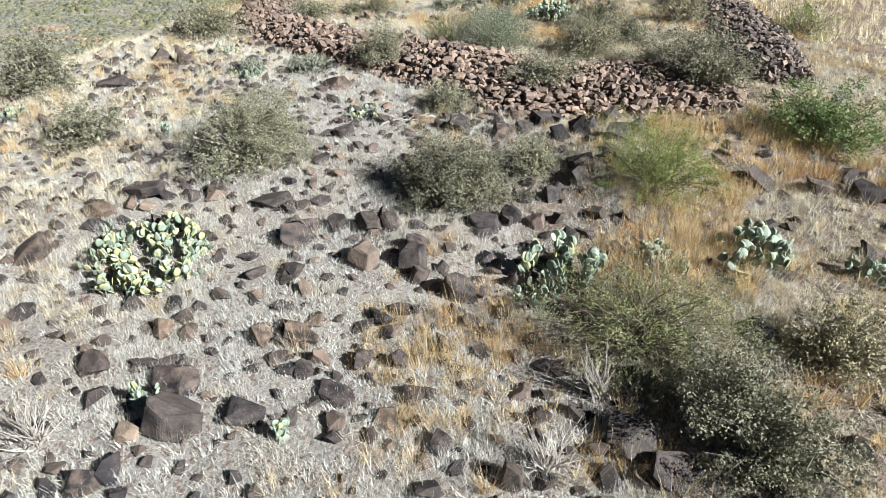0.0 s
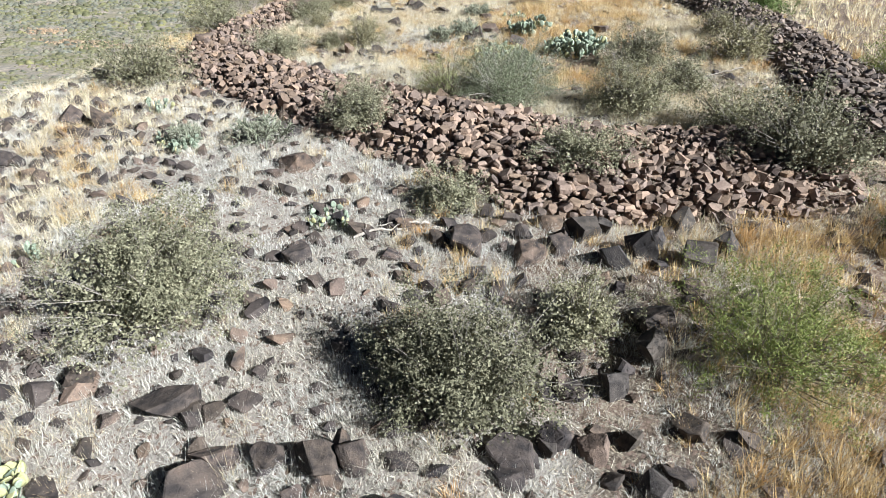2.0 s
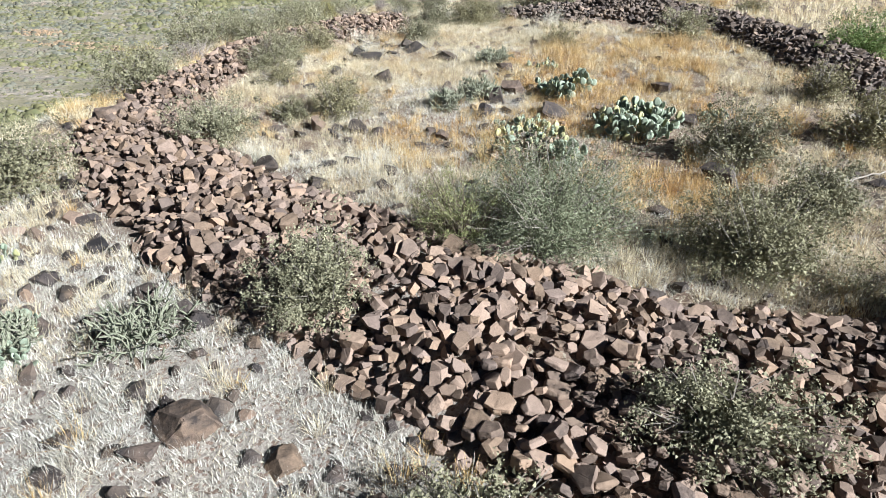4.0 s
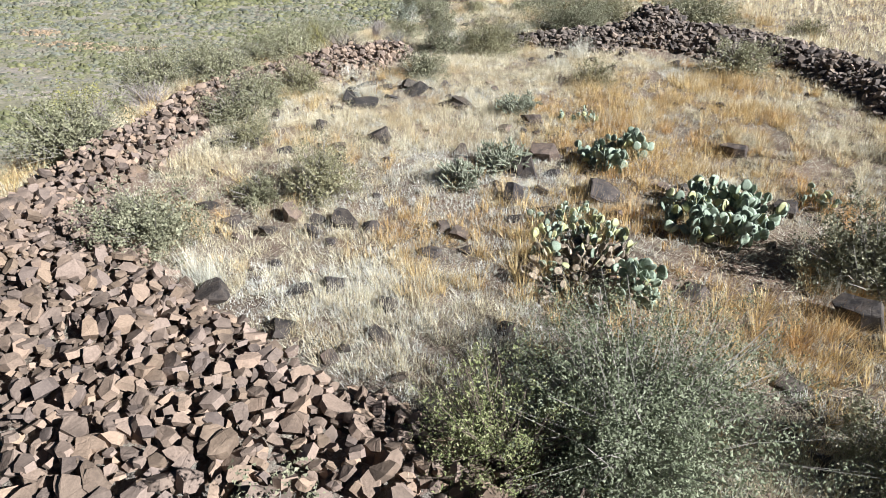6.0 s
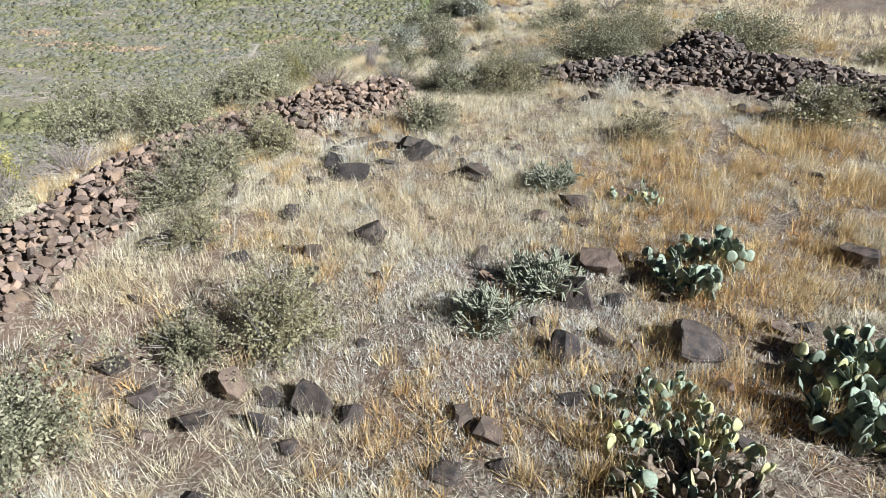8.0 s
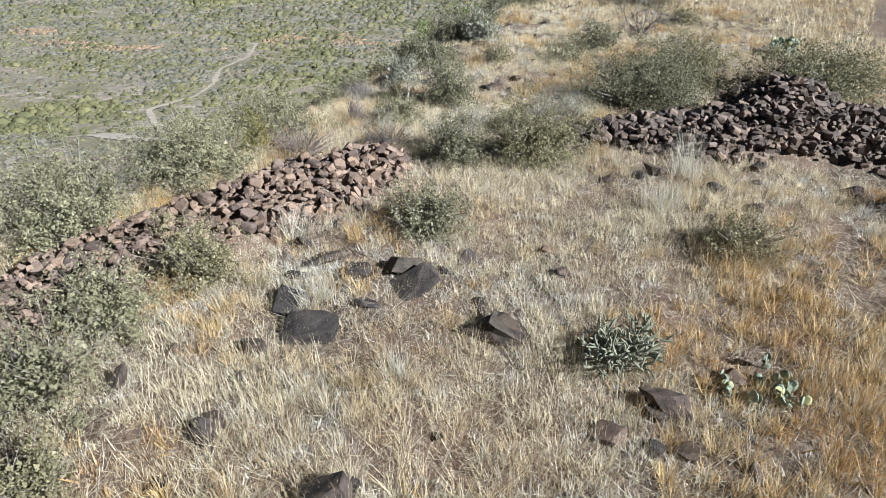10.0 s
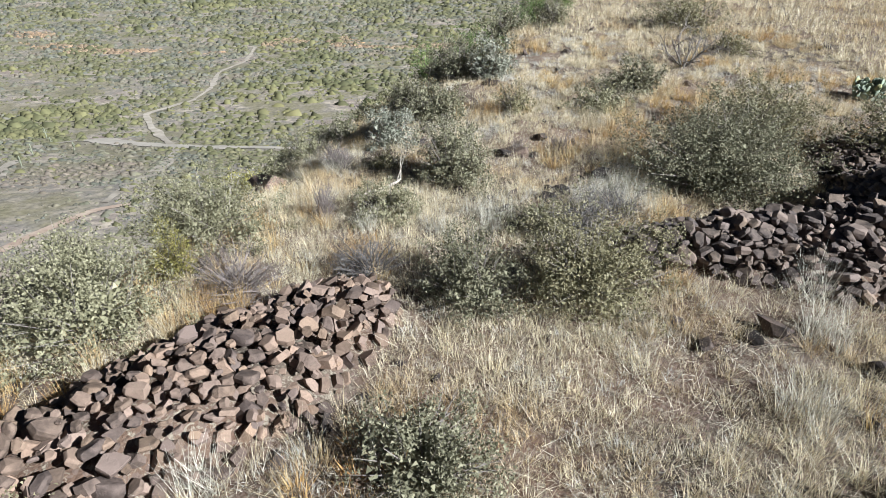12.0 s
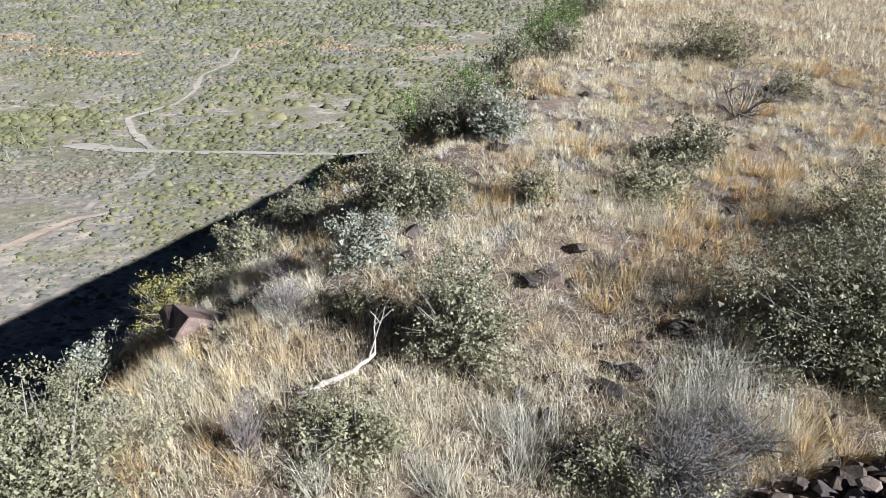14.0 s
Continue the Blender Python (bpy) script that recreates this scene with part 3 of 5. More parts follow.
def leaves(r, at, length, width, rise, facing=None):
    """Small leaves at the places given."""
    n = len(at)
    d = r.normal(0, 1, (n, 3))
    d[:, 2] = d[:, 2] * 0.8 + rise
    d /= np.linalg.norm(d, axis=1, keepdims=True)
    if facing is None:
        s = np.cross(d, r.normal(0, 1, (n, 3)))
    else:
        f = facing / (np.linalg.norm(facing, axis=1, keepdims=True) + 1e-9) + r.normal(0, 0.6, (n, 3))
        f /= np.linalg.norm(f, axis=1, keepdims=True) + 1e-9
        d = d - 0.75 * (d * f).sum(1, keepdims=True) * f
        d /= np.linalg.norm(d, axis=1, keepdims=True) + 1e-9
        s = np.cross(d, f)
    s /= np.linalg.norm(s, axis=1, keepdims=True) + 1e-9
    size = r.uniform(0.6, 1.3, n)[:, None]
    L, W = d * length * size, s * width * size / 2
    v = np.stack([at, at + L * 0.7 + W, at + L - W * 0.9], 1).reshape(-1, 3)
    return v, np.arange(3 * n).reshape(-1, 3)


# kind: leaf material, stem material, leaf length, leaf width, leaves per twig, share of twigs seen, label
SHRUBS = {
    "jojoba": (JOJOBA, TWIG, 0.050, 0.034, 24, 0.6, "dense olive-green desert shrub with small leathery leaves"),
    "olive": (OLIVE, TWIG, 0.046, 0.028, 20, 0.6, "dull olive-brown desert shrub, half dry"),
    "greybush": (GREYLEAF, TWIG, 0.048, 0.031, 22, 0.6, "grey-green rounded desert shrub on dry ground"),
    "silver": (SILVER, TWIG, 0.055, 0.03, 20, 0.4, "silvery pale brittle shrub near the brink"),
    "mesquite": (BRIGHT, DARKTWIG, 0.048, 0.019, 30, 0.4, "bright yellow-green feathery desert shrub"),
    "greenbush": (GREENLEAF, DARKTWIG, 0.048, 0.021, 30, 0.4, "dark green fine-leaved desert shrub"),
    "paloverde": (PALELEAF, DARKTWIG, 0.05, 0.018, 32, 1.0, "airy pale green shrub with fine leaves and thin twigs"),
    "thinbush": (PALELEAF, TWIG, 0.036, 0.014, 8, 1.0, "thin open shrub, mostly bare grey twigs"),
    "creosote": (CREOSOTE, TWIG, 0.044, 0.019, 38, 1.3, "large grey-green creosote shrub with pale twigs"),
    "yellowbush": (YELLOW, TWIG, 0.044, 0.02, 26, 0.4, "yellow-green small shrub at the slope's edge"),
    "twig": (MAUVETWIG, MAUVETWIG, 0.07, 0.008, 16, 1.0, "leafless mauve-grey twiggy shrub"),
    "greytwig": (GREYTWIG, GREYTWIG, 0.06, 0.008, 30, 1.0, "dense leafless dark grey thorny shrub"),
    "deadtwig": (DEADWOOD, DEADWOOD, 0.08, 0.008, 3, 1.0, "bare bleached twigs of a dead shrub"),
}
shrub_count = [0]


def shrub(kind, x, y, w, h, lift=0.0):
    leaf, stem, ll, lw, per_twig, seen, label = SHRUBS[kind]
    shrub_count[0] += 1
    r = np.random.default_rng(1000 + shrub_count[0])
    w, h = w * 1.15, h * 1.3
    thing = new("shrub")
    thing.location = (x, y, ground_z(x, y) + lift)
    tagged(thing, label, "shrub", "desert shrubs")
    lumps = 8 + int(w * 3)
    la = r.uniform(0, 2 * np.pi, lumps)
    ld = np.sqrt(r.uniform(0.03, 1, lumps)) * 0.34 * w
    lr = r.uniform(0.18, 0.29, lumps) * w
    lh = r.uniform(0.68, 1.0, lumps) * h * (1 - 0.4 * (ld / (0.5 * w)) ** 2)
    n = int(np.clip((140 if per_twig > 4 else 60) * (0.25 + w * h), 60, 1500))
    k = r.integers(0, lumps, n)
    a, e = r.uniform(0, 2 * np.pi, n), r.random(n) ** 1.2
    rad = lr[k] * (0.8 + 0.2 * np.sqrt(r.random(n))) * np.sqrt(1 - e * e * 0.92)
    tip = np.stack([np.cos(la[k]) * ld[k] + np.cos(a) * rad, np.sin(la[k]) * ld[k] + np.sin(a) * rad, lh[k] * (0.05 + 0.95 * e) * r.uniform(0.88, 1.03, n)], 1)
    root = np.stack([r.normal(0, 0.06 * w, n), r.normal(0, 0.06 * w, n), np.full(n, -0.03)], 1)
    mid = root * 0.45 + tip * 0.55 + np.stack([r.normal(0, 0.05 * w, n), r.normal(0, 0.05 * w, n), 0.05 * h + r.normal(0, 0.06 * h, n)], 1)
    u = np.array([0, 0.45, 1.0])[None, :, None]
    path = (1 - u) ** 2 * root[:, None] + 2 * u * (1 - u) * mid[:, None] + u * u * tip[:, None]
    rr = r.uniform(0.7, 1.4, n)[:, None] * np.array([0.011, 0.0065, 0.0025])[None]
    s = min(n, max(12, int(n * seen * min(1.0, 1.0 / w))))
    part("branchwork", mesh_of("branchwork", *tubes(path[:s], rr[:s])), stem, thing)
    far = float(np.clip(nearest_pass(x, y) / 7.0, 1, 2.5))
    m, ll, lw = int(n * per_twig * (0.95 if w < 2.6 else 1.2) / far ** 1.7), 0.7 * ll * far ** 0.72, 0.9 * lw * far ** 0.7
    feathery = kind in ("mesquite", "paloverde", "creosote", "thinbush", "twig", "deadtwig")
    sprays = max(20, m // (26 if feathery else 38))
    j = r.integers(0, n, sprays)
    q = (1.02 - 0.42 * r.random(sprays) ** 1.6)[:, None]
    heart = (1 - q) ** 2 * root[j] + 2 * q * (1 - q) * mid[j] + q * q * tip[j]
    along = tip[j] - mid[j]
    along /= np.linalg.norm(along, axis=1, keepdims=True) + 1e-9
    j = r.integers(0, sprays, m)
    wide = (0.026 if feathery else 0.04) * far ** 0.5 + 0.006 * w
    at = heart[j] + along[j] * r.uniform(-0.17, 0.1, m)[:, None] * (1.0 if feathery else 0.35) + r.normal(0, wide, (m, 3))
    at[:, 2] = np.maximum(at[:, 2], 0.02 + 0.05 * r.random(m))
    lv, lt = leaves(r, at, ll, lw, 0.5, (at - heart[j]) * 9 + (0.0, 0.0, 0.35))
    if kind in ("jojoba", "olive", "greybush", "greenbush", "creosote", "silver"):
        j = r.integers(0, n, m // 4)
        q = r.uniform(0.3, 0.66, m // 4)[:, None]
        inner = (1 - q) ** 2 * root[j] + 2 * q * (1 - q) * mid[j] + q * q * tip[j] + r.normal(0, 0.02 + 0.02 * w, (m // 4, 3))
        inner[:, 2] = np.maximum(inner[:, 2], 0.02)
        iv, it = leaves(r, inner, ll * 1.9, lw * 2.0, 0.3)
        lv, lt = np.concatenate([lv, iv]), np.concatenate([lt, it + len(lv)])
    part("crown", mesh_of("crown", lv, lt), leaf, thing)
    return thing


def pad_mesh(seed, thick):
    """A cactus pad standing on its narrow end, one unit long."""
    r = random.Random(seed)
    bm = bmesh.new()
    rings = 5
    loops = []
    for i in range(rings):
        t = (i + 0.3) / (rings - 0.4)
        half = 0.42 * math.sin(math.pi * min(t, 1) ** 0.8) ** 0.75 + 0.02
        bend = 0.06 * math.sin(t * 2.5 + seed)
        loops.append([bm.verts.new((half * math.cos(q * math.pi / 3) * r.uniform(0.96, 1.04), thick * math.sin(q * math.pi / 3) * (0.5 + half) + bend, t)) for q in range(6)])
    for lo, hi in zip(loops, loops[1:]):
        for q in range(6):
            bm.faces.new((lo[q], lo[(q + 1) % 6], hi[(q + 1) % 6], hi[q]))
    bm.faces.new(loops[-1])
    bm.faces.new(loops[0][::-1])
    bmesh.ops.recalc_face_normals(bm, faces=bm.faces[:])
    for q in bm.faces:
        q.smooth = True
    return bm


PAD_MESHES = {}
for key, material, thick in (("green", PAD, 0.04), ("yellow", PADYELLOW, 0.04), ("dead", PADDEAD, 0.025)):
    PAD_MESHES[key] = []
    for n in range(5):
        me = bpy.data.meshes.new("pad")
        bm = pad_mesh(n, thick)
        bm.to_mesh(me)
        bm.free()
        me.materials.append(material)
        PAD_MESHES[key].append(me)
pear_rng = random.Random(21)


def prickly_pear(x, y, w, h, dead=False, yellow=0.16, full=1.0):
    r = pear_rng
    thing = new("prickly_pear")
    thing.location = (x, y, ground_z(x, y))
    tagged(thing, "collapsed prickly pear of dry brown pads" if dead else "clump of prickly pear cactus with blue-green pads", "cactus", "prickly pears")
    size = min(0.235, max(0.125, h * 0.25)) / full ** 0.4

    most = int((16 + 135 * w * max(h, 0.35) + 22 * w) * (1.6 if dead else 0.68 * full * min(1.0, (0.2 / size) ** 1.4)))
    todo = []
    for _ in range(max(3, int((60 if dead else 9 * full) * w * w + 8 * w))):
        a, d = r.uniform(0, 6.3), math.sqrt(r.random()) * w * 0.42
        px, py = math.cos(a) * d, math.sin(a) * d
        pz = ground_z(x + px, y + py) - thing.location.z - 0.02
        if dead:
            todo.append((Vector((px, py, pz + r.uniform(0.02, 0.3) * (1 - d / w))), a, r.uniform(0.5, 1.7), size * r.uniform(0.9, 1.3)))
        else:
            todo.append((Vector((px, py, pz)), a, r.uniform(-0.2, 0.8), size * r.uniform(0.9, 1.1)))
    made = 0
    while todo and made < most:
        at, heading, tilt, s = todo.pop(0)
        made += 1
        kind = "dead" if dead and r.random() < 0.85 else ("yellow" if r.random() < yellow else "green")
        ob = new("pad", r.choice(PAD_MESHES[kind]))
        ob.parent = thing
        turn = Euler((0, 0, heading)).to_matrix() @ Euler((0, tilt, 0)).to_matrix() @ Euler((0, 0, r.uniform(-1.4, 1.4) + math.pi / 2)).to_matrix()
        ob.matrix_basis = Matrix.LocRotScale(at, turn.to_quaternion(), (s, s, s))
        for _ in range(r.choice((1, 2, 2, 3))):
            side = r.uniform(-0.28, 0.28)
            tip = at + turn @ Vector((side, 0, 0.95 - abs(side) * 0.6)) * s
            if tip.z < h * 1.0 and math.hypot(tip.x, tip.y) < w * 0.5 and tip.z > -0.05 and not dead:
                todo.append((tip, heading + r.uniform(-1.4, 1.4), max(-1.2, min(1.2, tilt * 0.7 + r.uniform(-0.7, 0.7))), s * r.uniform(0.85, 1.05)))
    return thing


cholla_count = [0]


def cholla(x, y, w, h):
    cholla_count[0] += 1
    r = np.random.default_rng(300 + cholla_count[0])
    thing = new("cholla")
    thing.location = (x, y, ground_z(x, y))
    tagged(thing, "grey-green branching cholla cactus with knobbly joints", "cactus", "cholla cacti")
    starts = [(np.array([r.normal(0, 0.1 * w), r.normal(0, 0.1 * w), -0.02]), np.array([r.normal(0, 0.7), r.normal(0, 0.7), 1.0])) for _ in range(int(26 * w + 6))]
    segs = []
    for level in range(5):
        nxt = []
        for p, d in starts:
            d = d / np.linalg.norm(d)
            L = r.uniform(0.13, 0.22) * h * (1.5 if level == 0 else 1.0)
            q = p + d * L
            if q[2] > h or np.hypot(q[0], q[1]) > w * 0.5:
                continue
            segs.append((p, q))
            for _ in range(r.integers(1, 4) if level < 4 else 0):
                nd = d + r.normal(0, 0.62, 3) + np.array([q[0], q[1], 0]) * 0.5 / w
                nd[2] = nd[2] * 0.9 + 0.15
                nxt.append((q, nd))
        starts = nxt
    segs = segs[:640]
    u = np.linspace(0, 1, 4)[None, :, None]
    a, b = np.array([s[0] for s in segs]), np.array([s[1] for s in segs])
    path = a[:, None] * (1 - u) + b[:, None] * u
    rad = np.array([0.008, 0.0135, 0.012, 0.006])[None] * r.uniform(0.8, 1.15, len(segs))[:, None]
    stem = part("stem_body", mesh_of("stem_body", *tubes(path, rad, 4), True), CHOLLA, thing)
    k = r.integers(0, len(segs), 3000)
    q = r.random(3000)[:, None]
    at = a[k] * (1 - q) + b[k] * q + r.normal(0, 0.008, (3000, 3))
    part("spine_cover", mesh_of("spine_cover", *leaves(r, at, 0.035, 0.005, 0.2)), DEADWOOD, stem, "pale straw-coloured spines")
    return thing


bunch_count = [0]


def bunch_grass(x, y, w, h):
    bunch_count[0] += 1
    r = np.random.default_rng(600 + bunch_count[0])
    n = 7 + int(w * 9)
    a, d = r.uniform(0, 6.28, n), np.sqrt(r.random(n)) * w * 0.3
    tx, ty = x + np.cos(a) * d, y + np.sin(a) * d
    v, t = tufts(r, tx, ty, 16, np.full(n, 0.16), np.full(n, max(h, 0.4) * 0.95), 0.8, np.full(n, 0.0065))
    thing = part("bunch_grass", mesh_of("bunch_grass", v - (x, y, 0), t), WIRY_GRASS)
    thing.location = (x, y, 0)
    return tagged(thing, "tall pale bunch of dry wiry grass", "grass", "bunch grasses")


def branching(r, start, way, length, radius, levels, kinks=5, split=3, spread=0.7):
    """Paths and radii of a bare branching limb."""
    out, todo = [], [(np.array(start, float), np.array(way, float), length, radius, levels)]
    while todo:
        p, d, L, rad, lv = todo.pop()
        pts = [p]
        for _ in range(kinks):
            d = d / np.linalg.norm(d) + r.normal(0, 0.16, 3)
            pts.append(pts[-1] + d / np.linalg.norm(d) * L / kinks)
        out.append((np.array(pts), np.linspace(rad, rad * 0.45, kinks + 1)))
        if lv:
            for _ in range(split):
                at = int(r.integers(2, kinks + 1))
                todo.append((pts[at], d + r.normal(0, spread, 3), L * r.uniform(0.5, 0.8), rad * 0.5, lv - 1))
    return np.array([o[0] for o in out]), np.array([o[1] for o in out])


def dead_tree(x, y, w, h):
    r = np.random.default_rng(77)
    thing = new("dead_shrub")
    thing.location = (x, y, ground_z(x, y))
    tagged(thing, "leafless grey dead shrub with crooked spreading limbs", "dead shrub")
    for k in range(9):
        a = k * 0.7 + r.uniform(-0.2, 0.2)
        p, rad = branching(r, (0, 0, -0.05), (math.cos(a), math.sin(a) * 0.8, 0.75), 0.62 * w, 0.036, 3)
        part("limb", mesh_of("limb", *tubes(p, rad, 5), True), TWIG, thing)


# ---- rubble walls ----
rubble_wall("cross", "collapsed dry stone wall of brown basalt across the hilltop", 11, (1.5, 16.5), 0, 1.12)
rubble_wall("left", "collapsed dry stone wall of brown stones along the brink", 12, (-4.5, 35.5), 0, 0.86)
rubble_wall("right", "collapsed dry stone wall of dark stones with grass beyond", 13, (9.8, 21.5), 1)
rubble_wall("far", "collapsed dry stone wall of dark grey-brown stones in straw grass", 14, (4.0, 39.0), 1)
rubble_wall("spur", "short spur of tumbled dark stones running back from a collapsed wall", 15, (7.1, 40.0), 1)

# ---- rocks ----
boulder("rock", -5.85, 11.67, 0.95, 0.41)
boulder("rock", -7.09, 9.60, 0.73, 0.47)
boulder("rock", -9.04, 17.77, 0.8, 0.5)
boulder("rock", -8.72, 20.18, 0.85, 0.5)
boulder("rock", -7.9, 20.0, 0.6, 0.42)
boulder("rock", -8.3, 19.4, 0.5, 0.35)
boulder("rock", -2.88, 17.46, 0.70, 0.66)
boulder("rock", -3.25, 11.39, 0.72, 0.39)
boulder("rock", -2.60, 10.20, 0.82, 0.36)
boulder("rock", -2.46, 10.60, 0.47, 0.38)
boulder("tanrock", -1.29, 9.40, 0.62, 0.58)
boulder("rock", -0.48, 9.34, 0.55, 0.88)
boulder("rock", -0.43, 9.77, 0.50, 0.54)
boulder("rock", -1.35, 10.49, 0.58, 0.60)
boulder("rock", -1.13, 10.65, 0.31, 0.50)
boulder("rock", 0.30, 8.61, 0.70, 0.57)
boulder("rock", -4.47, 11.62, 0.38, 0.44)
boulder("rock", -2.07, 7.50, 0.66, 0.33)
boulder("rock", -2.62, 7.42, 0.41, 0.43)
boulder("rock", -3.29, 5.84, 0.81, 0.72)
boulder("rock", -2.48, 6.02, 0.61, 0.35)
boulder("rock", -3.49, 6.46, 0.60, 0.47)
boulder("rock", -4.80, 6.86, 0.51, 0.37)
boulder("rock", -1.37, 6.36, 0.52, 0.22)
boulder("blackrock", 2.25, 5.55, 0.85, 0.55)
boulder("rock", 2.73, 5.09, 0.84, 0.35)
boulder("blackrock", 4.55, 7.53, 0.91, 0.47)
boulder("rock", 6.57, 12.16, 0.87, 0.38)
boulder("blackrock", 2.86, 12.67, 0.74, 0.62)
boulder("rock", -9.06, 14.32, 0.55, 0.44)
boulder("rock", -4.06, 4.95, 0.41, 0.37)
boulder("blackrock", 2.44, 15.08, 0.84, 0.51)
boulder("blackrock", 3.16, 14.41, 0.66, 0.82)
boulder("blackrock", 4.06, 15.20, 0.66, 0.56)
boulder("blackrock", 4.01, 14.14, 0.76, 0.72)
boulder("rock", 1.41, 14.32, 0.59, 0.50)
boulder("rock", 0.38, 14.68, 0.68, 0.57)
boulder("rock", -2.26, 14.21, 0.53, 0.44)
boulder("rock", 1.83, 15.19, 0.53, 0.41)
boulder("rock", -7.21, 25.95, 0.66, 0.54)
boulder("rock", -2.03, 26.38, 0.56, 0.37)
boulder("rock", -2.95, 26.61, 0.44, 0.34)
boulder("rock", 2.55, 27.31, 0.89, 0.42)
boulder("rock", 1.74, 29.12, 0.64, 0.45)
boulder("rock", 0.88, 27.14, 0.46, 0.35)
boulder("rock", 1.15, 28.28, 0.61, 0.59)
boulder("rock", 0.06, 32.21, 0.72, 0.28)
boulder("rock", -1.70, 29.79, 0.56, 0.42)
boulder("rock", -3.07, 30.61, 0.35, 0.25)
boulder("rock", -3.58, 24.19, 0.63, 0.34)
boulder("rock", 5.71, 29.35, 0.65, 0.35)
boulder("rock", 5.45, 26.54, 0.44, 0.35)
boulder("rock", 5.08, 23.59, 0.69, 0.55)
boulder("rock", 5.50, 26.64, 0.45, 0.33)
boulder("blackrock", 0.10, 32.32, 0.57, 0.50)
boulder("rock", -2.93, 32.02, 0.37, 0.21)
boulder("rock", 1.02, 33.65, 0.22, 0.23)
boulder("rock", -4.28, 31.36, 0.23, 0.36)
boulder("rock", -3.07, 30.74, 0.41, 0.20)
boulder("rock", 1.73, 30.96, 0.43, 0.42)
boulder("slabrock", -4.3, 44.35, 1.7, 0.45, 0.5)
boulder("slabrock", -4.3, 43.75, 0.85, 0.34, 0.9)
boulder("slabrock", -3.95, 44.2, 0.6, 0.3, 1.6)
boulder("slabrock", -4.75, 43.6, 0.55, 0.3, 0.2)
boulder("rock", 1.49, 41.68, 0.38, 0.22)
boulder("rock", 0.91, 43.95, 0.56, 0.31)
boulder("blackrock", 2.70, 14.12, 0.52, 0.59)
boulder("blackrock", 2.72, 15.17, 0.46, 0.42)
boulder("blackrock", 4.56, 14.44, 0.48, 0.64)
boulder("blackrock", 3.50, 14.67, 0.37, 0.58)
boulder("rock", 1.91, 14.54, 0.49, 0.39)
boulder("rock", 1.34, 14.83, 0.38, 0.34)
boulder("rock", -0.60, 15.27, 0.40, 0.31)
boulder("rock", -0.06, 14.83, 0.32, 0.43)
boulder("rock", -1.24, 15.05, 0.58, 0.22)
boulder("rock", -0.98, 10.51, 0.42, 0.63)
boulder("rock", -1.93, 10.59, 0.42, 0.53)
boulder("rock", -0.41, 9.00, 0.37, 0.59)
boulder("rock", 0.80, 10.56, 0.63, 0.49)
boulder("rock", 1.29, 10.79, 0.42, 0.64)
boulder("rock", 7.62, 11.93, 0.69, 0.42)
boulder("rock", 8.49, 11.62, 0.78, 0.64)
boulder("rock", 8.41, 12.37, 0.59, 0.38)
boulder("rock", -0.03, 5.55, 0.34, 0.39)
boulder("rock", 0.78, 5.00, 0.32, 0.51)
boulder("rock", -0.66, 7.01, 0.31, 0.50)
boulder("rock", -1.89, 6.81, 0.39, 0.32)
boulder("rock", -1.14, 7.01, 0.31, 0.50)
boulder("rock", -4.13, 7.63, 0.42, 0.34)
boulder("rock", -6.48, 10.91, 0.64, 0.39)
boulder("rock", -2.58, 9.06, 0.66, 0.23)
boulder("blackrock", 0.53, 40.42, 0.41, 0.36)
boulder("blackrock", 1.34, 41.81, 0.33, 0.20)
boulder("blackrock", 0.70, 43.98, 0.50, 0.37)
boulder("blackrock", 1.18, 41.33, 0.37, 0.25)
boulder("tanrock", 1.32, 40.45, 0.33, 0.24)
boulder("blackrock", 0.17, 41.06, 0.30, 0.26)
boulder("blackrock", -2.40, 34.02, 0.63, 0.36)
boulder("blackrock", -1.86, 33.59, 0.48, 0.40)
boulder("blackrock", -1.56, 33.61, 0.39, 0.27)
boulder("blackrock", -1.20, 33.68, 0.55, 0.63)
boulder("blackrock", -1.04, 33.26, 0.77, 0.40)
boulder("blackrock", -2.63, 32.89, 0.60, 0.24)
boulder("blackrock", -2.32, 32.34, 0.86, 0.11)
boulder("blackrock", -1.68, 32.87, 0.38, 0.24)
boulder("blackrock", 0.12, 32.24, 0.72, 0.39)
boulder("blackrock", 2.77, 12.13, 0.59, 0.61)
boulder("blackrock", 1.21, 10.75, 0.38, 0.38)
boulder("rock", 1.73, 10.73, 0.45, 0.36)
boulder("blackrock", 2.29, 10.17, 0.48, 0.40)
boulder("rock", 2.92, 10.94, 0.46, 0.33)
boulder("blackrock", 2.18, 11.62, 0.49, 0.44)
boulder("rock", 1.60, 11.53, 0.42, 0.31)
boulder("blackrock", 2.19, 10.82, 0.39, 0.30)
boulder("rock", 0.72, 10.29, 0.42, 0.27)
boulder("blackrock", 3.31, 11.98, 0.44, 0.38)

# ---- shrubs ----
shrub("jojoba", -4.36, 13.07, 3.27, 1.46)
shrub("jojoba", 0.2, 11.4, 2.90, 1.29)
shrub("greybush", 1.94, 12.68, 1.39, 0.87)
shrub("mesquite", 4.2, 11.95, 2.75, 1.30)
shrub("paloverde", 2.8, 7.6, 3.1, 1.0)
shrub("jojoba", 3.8, 5.5, 2.3, 1.2)
shrub("olive", 5.51, 7.09, 1.59, 1.12)
shrub("greenbush", 8.54, 14.07, 3.26, 1.27)
shrub("jojoba", -8.25, 14.04, 1.69, 1.06)
shrub("jojoba", -10.90, 17.28, 2.30, 1.53)
shrub("greybush", -8.36, 23.36, 3.17, 1.34)
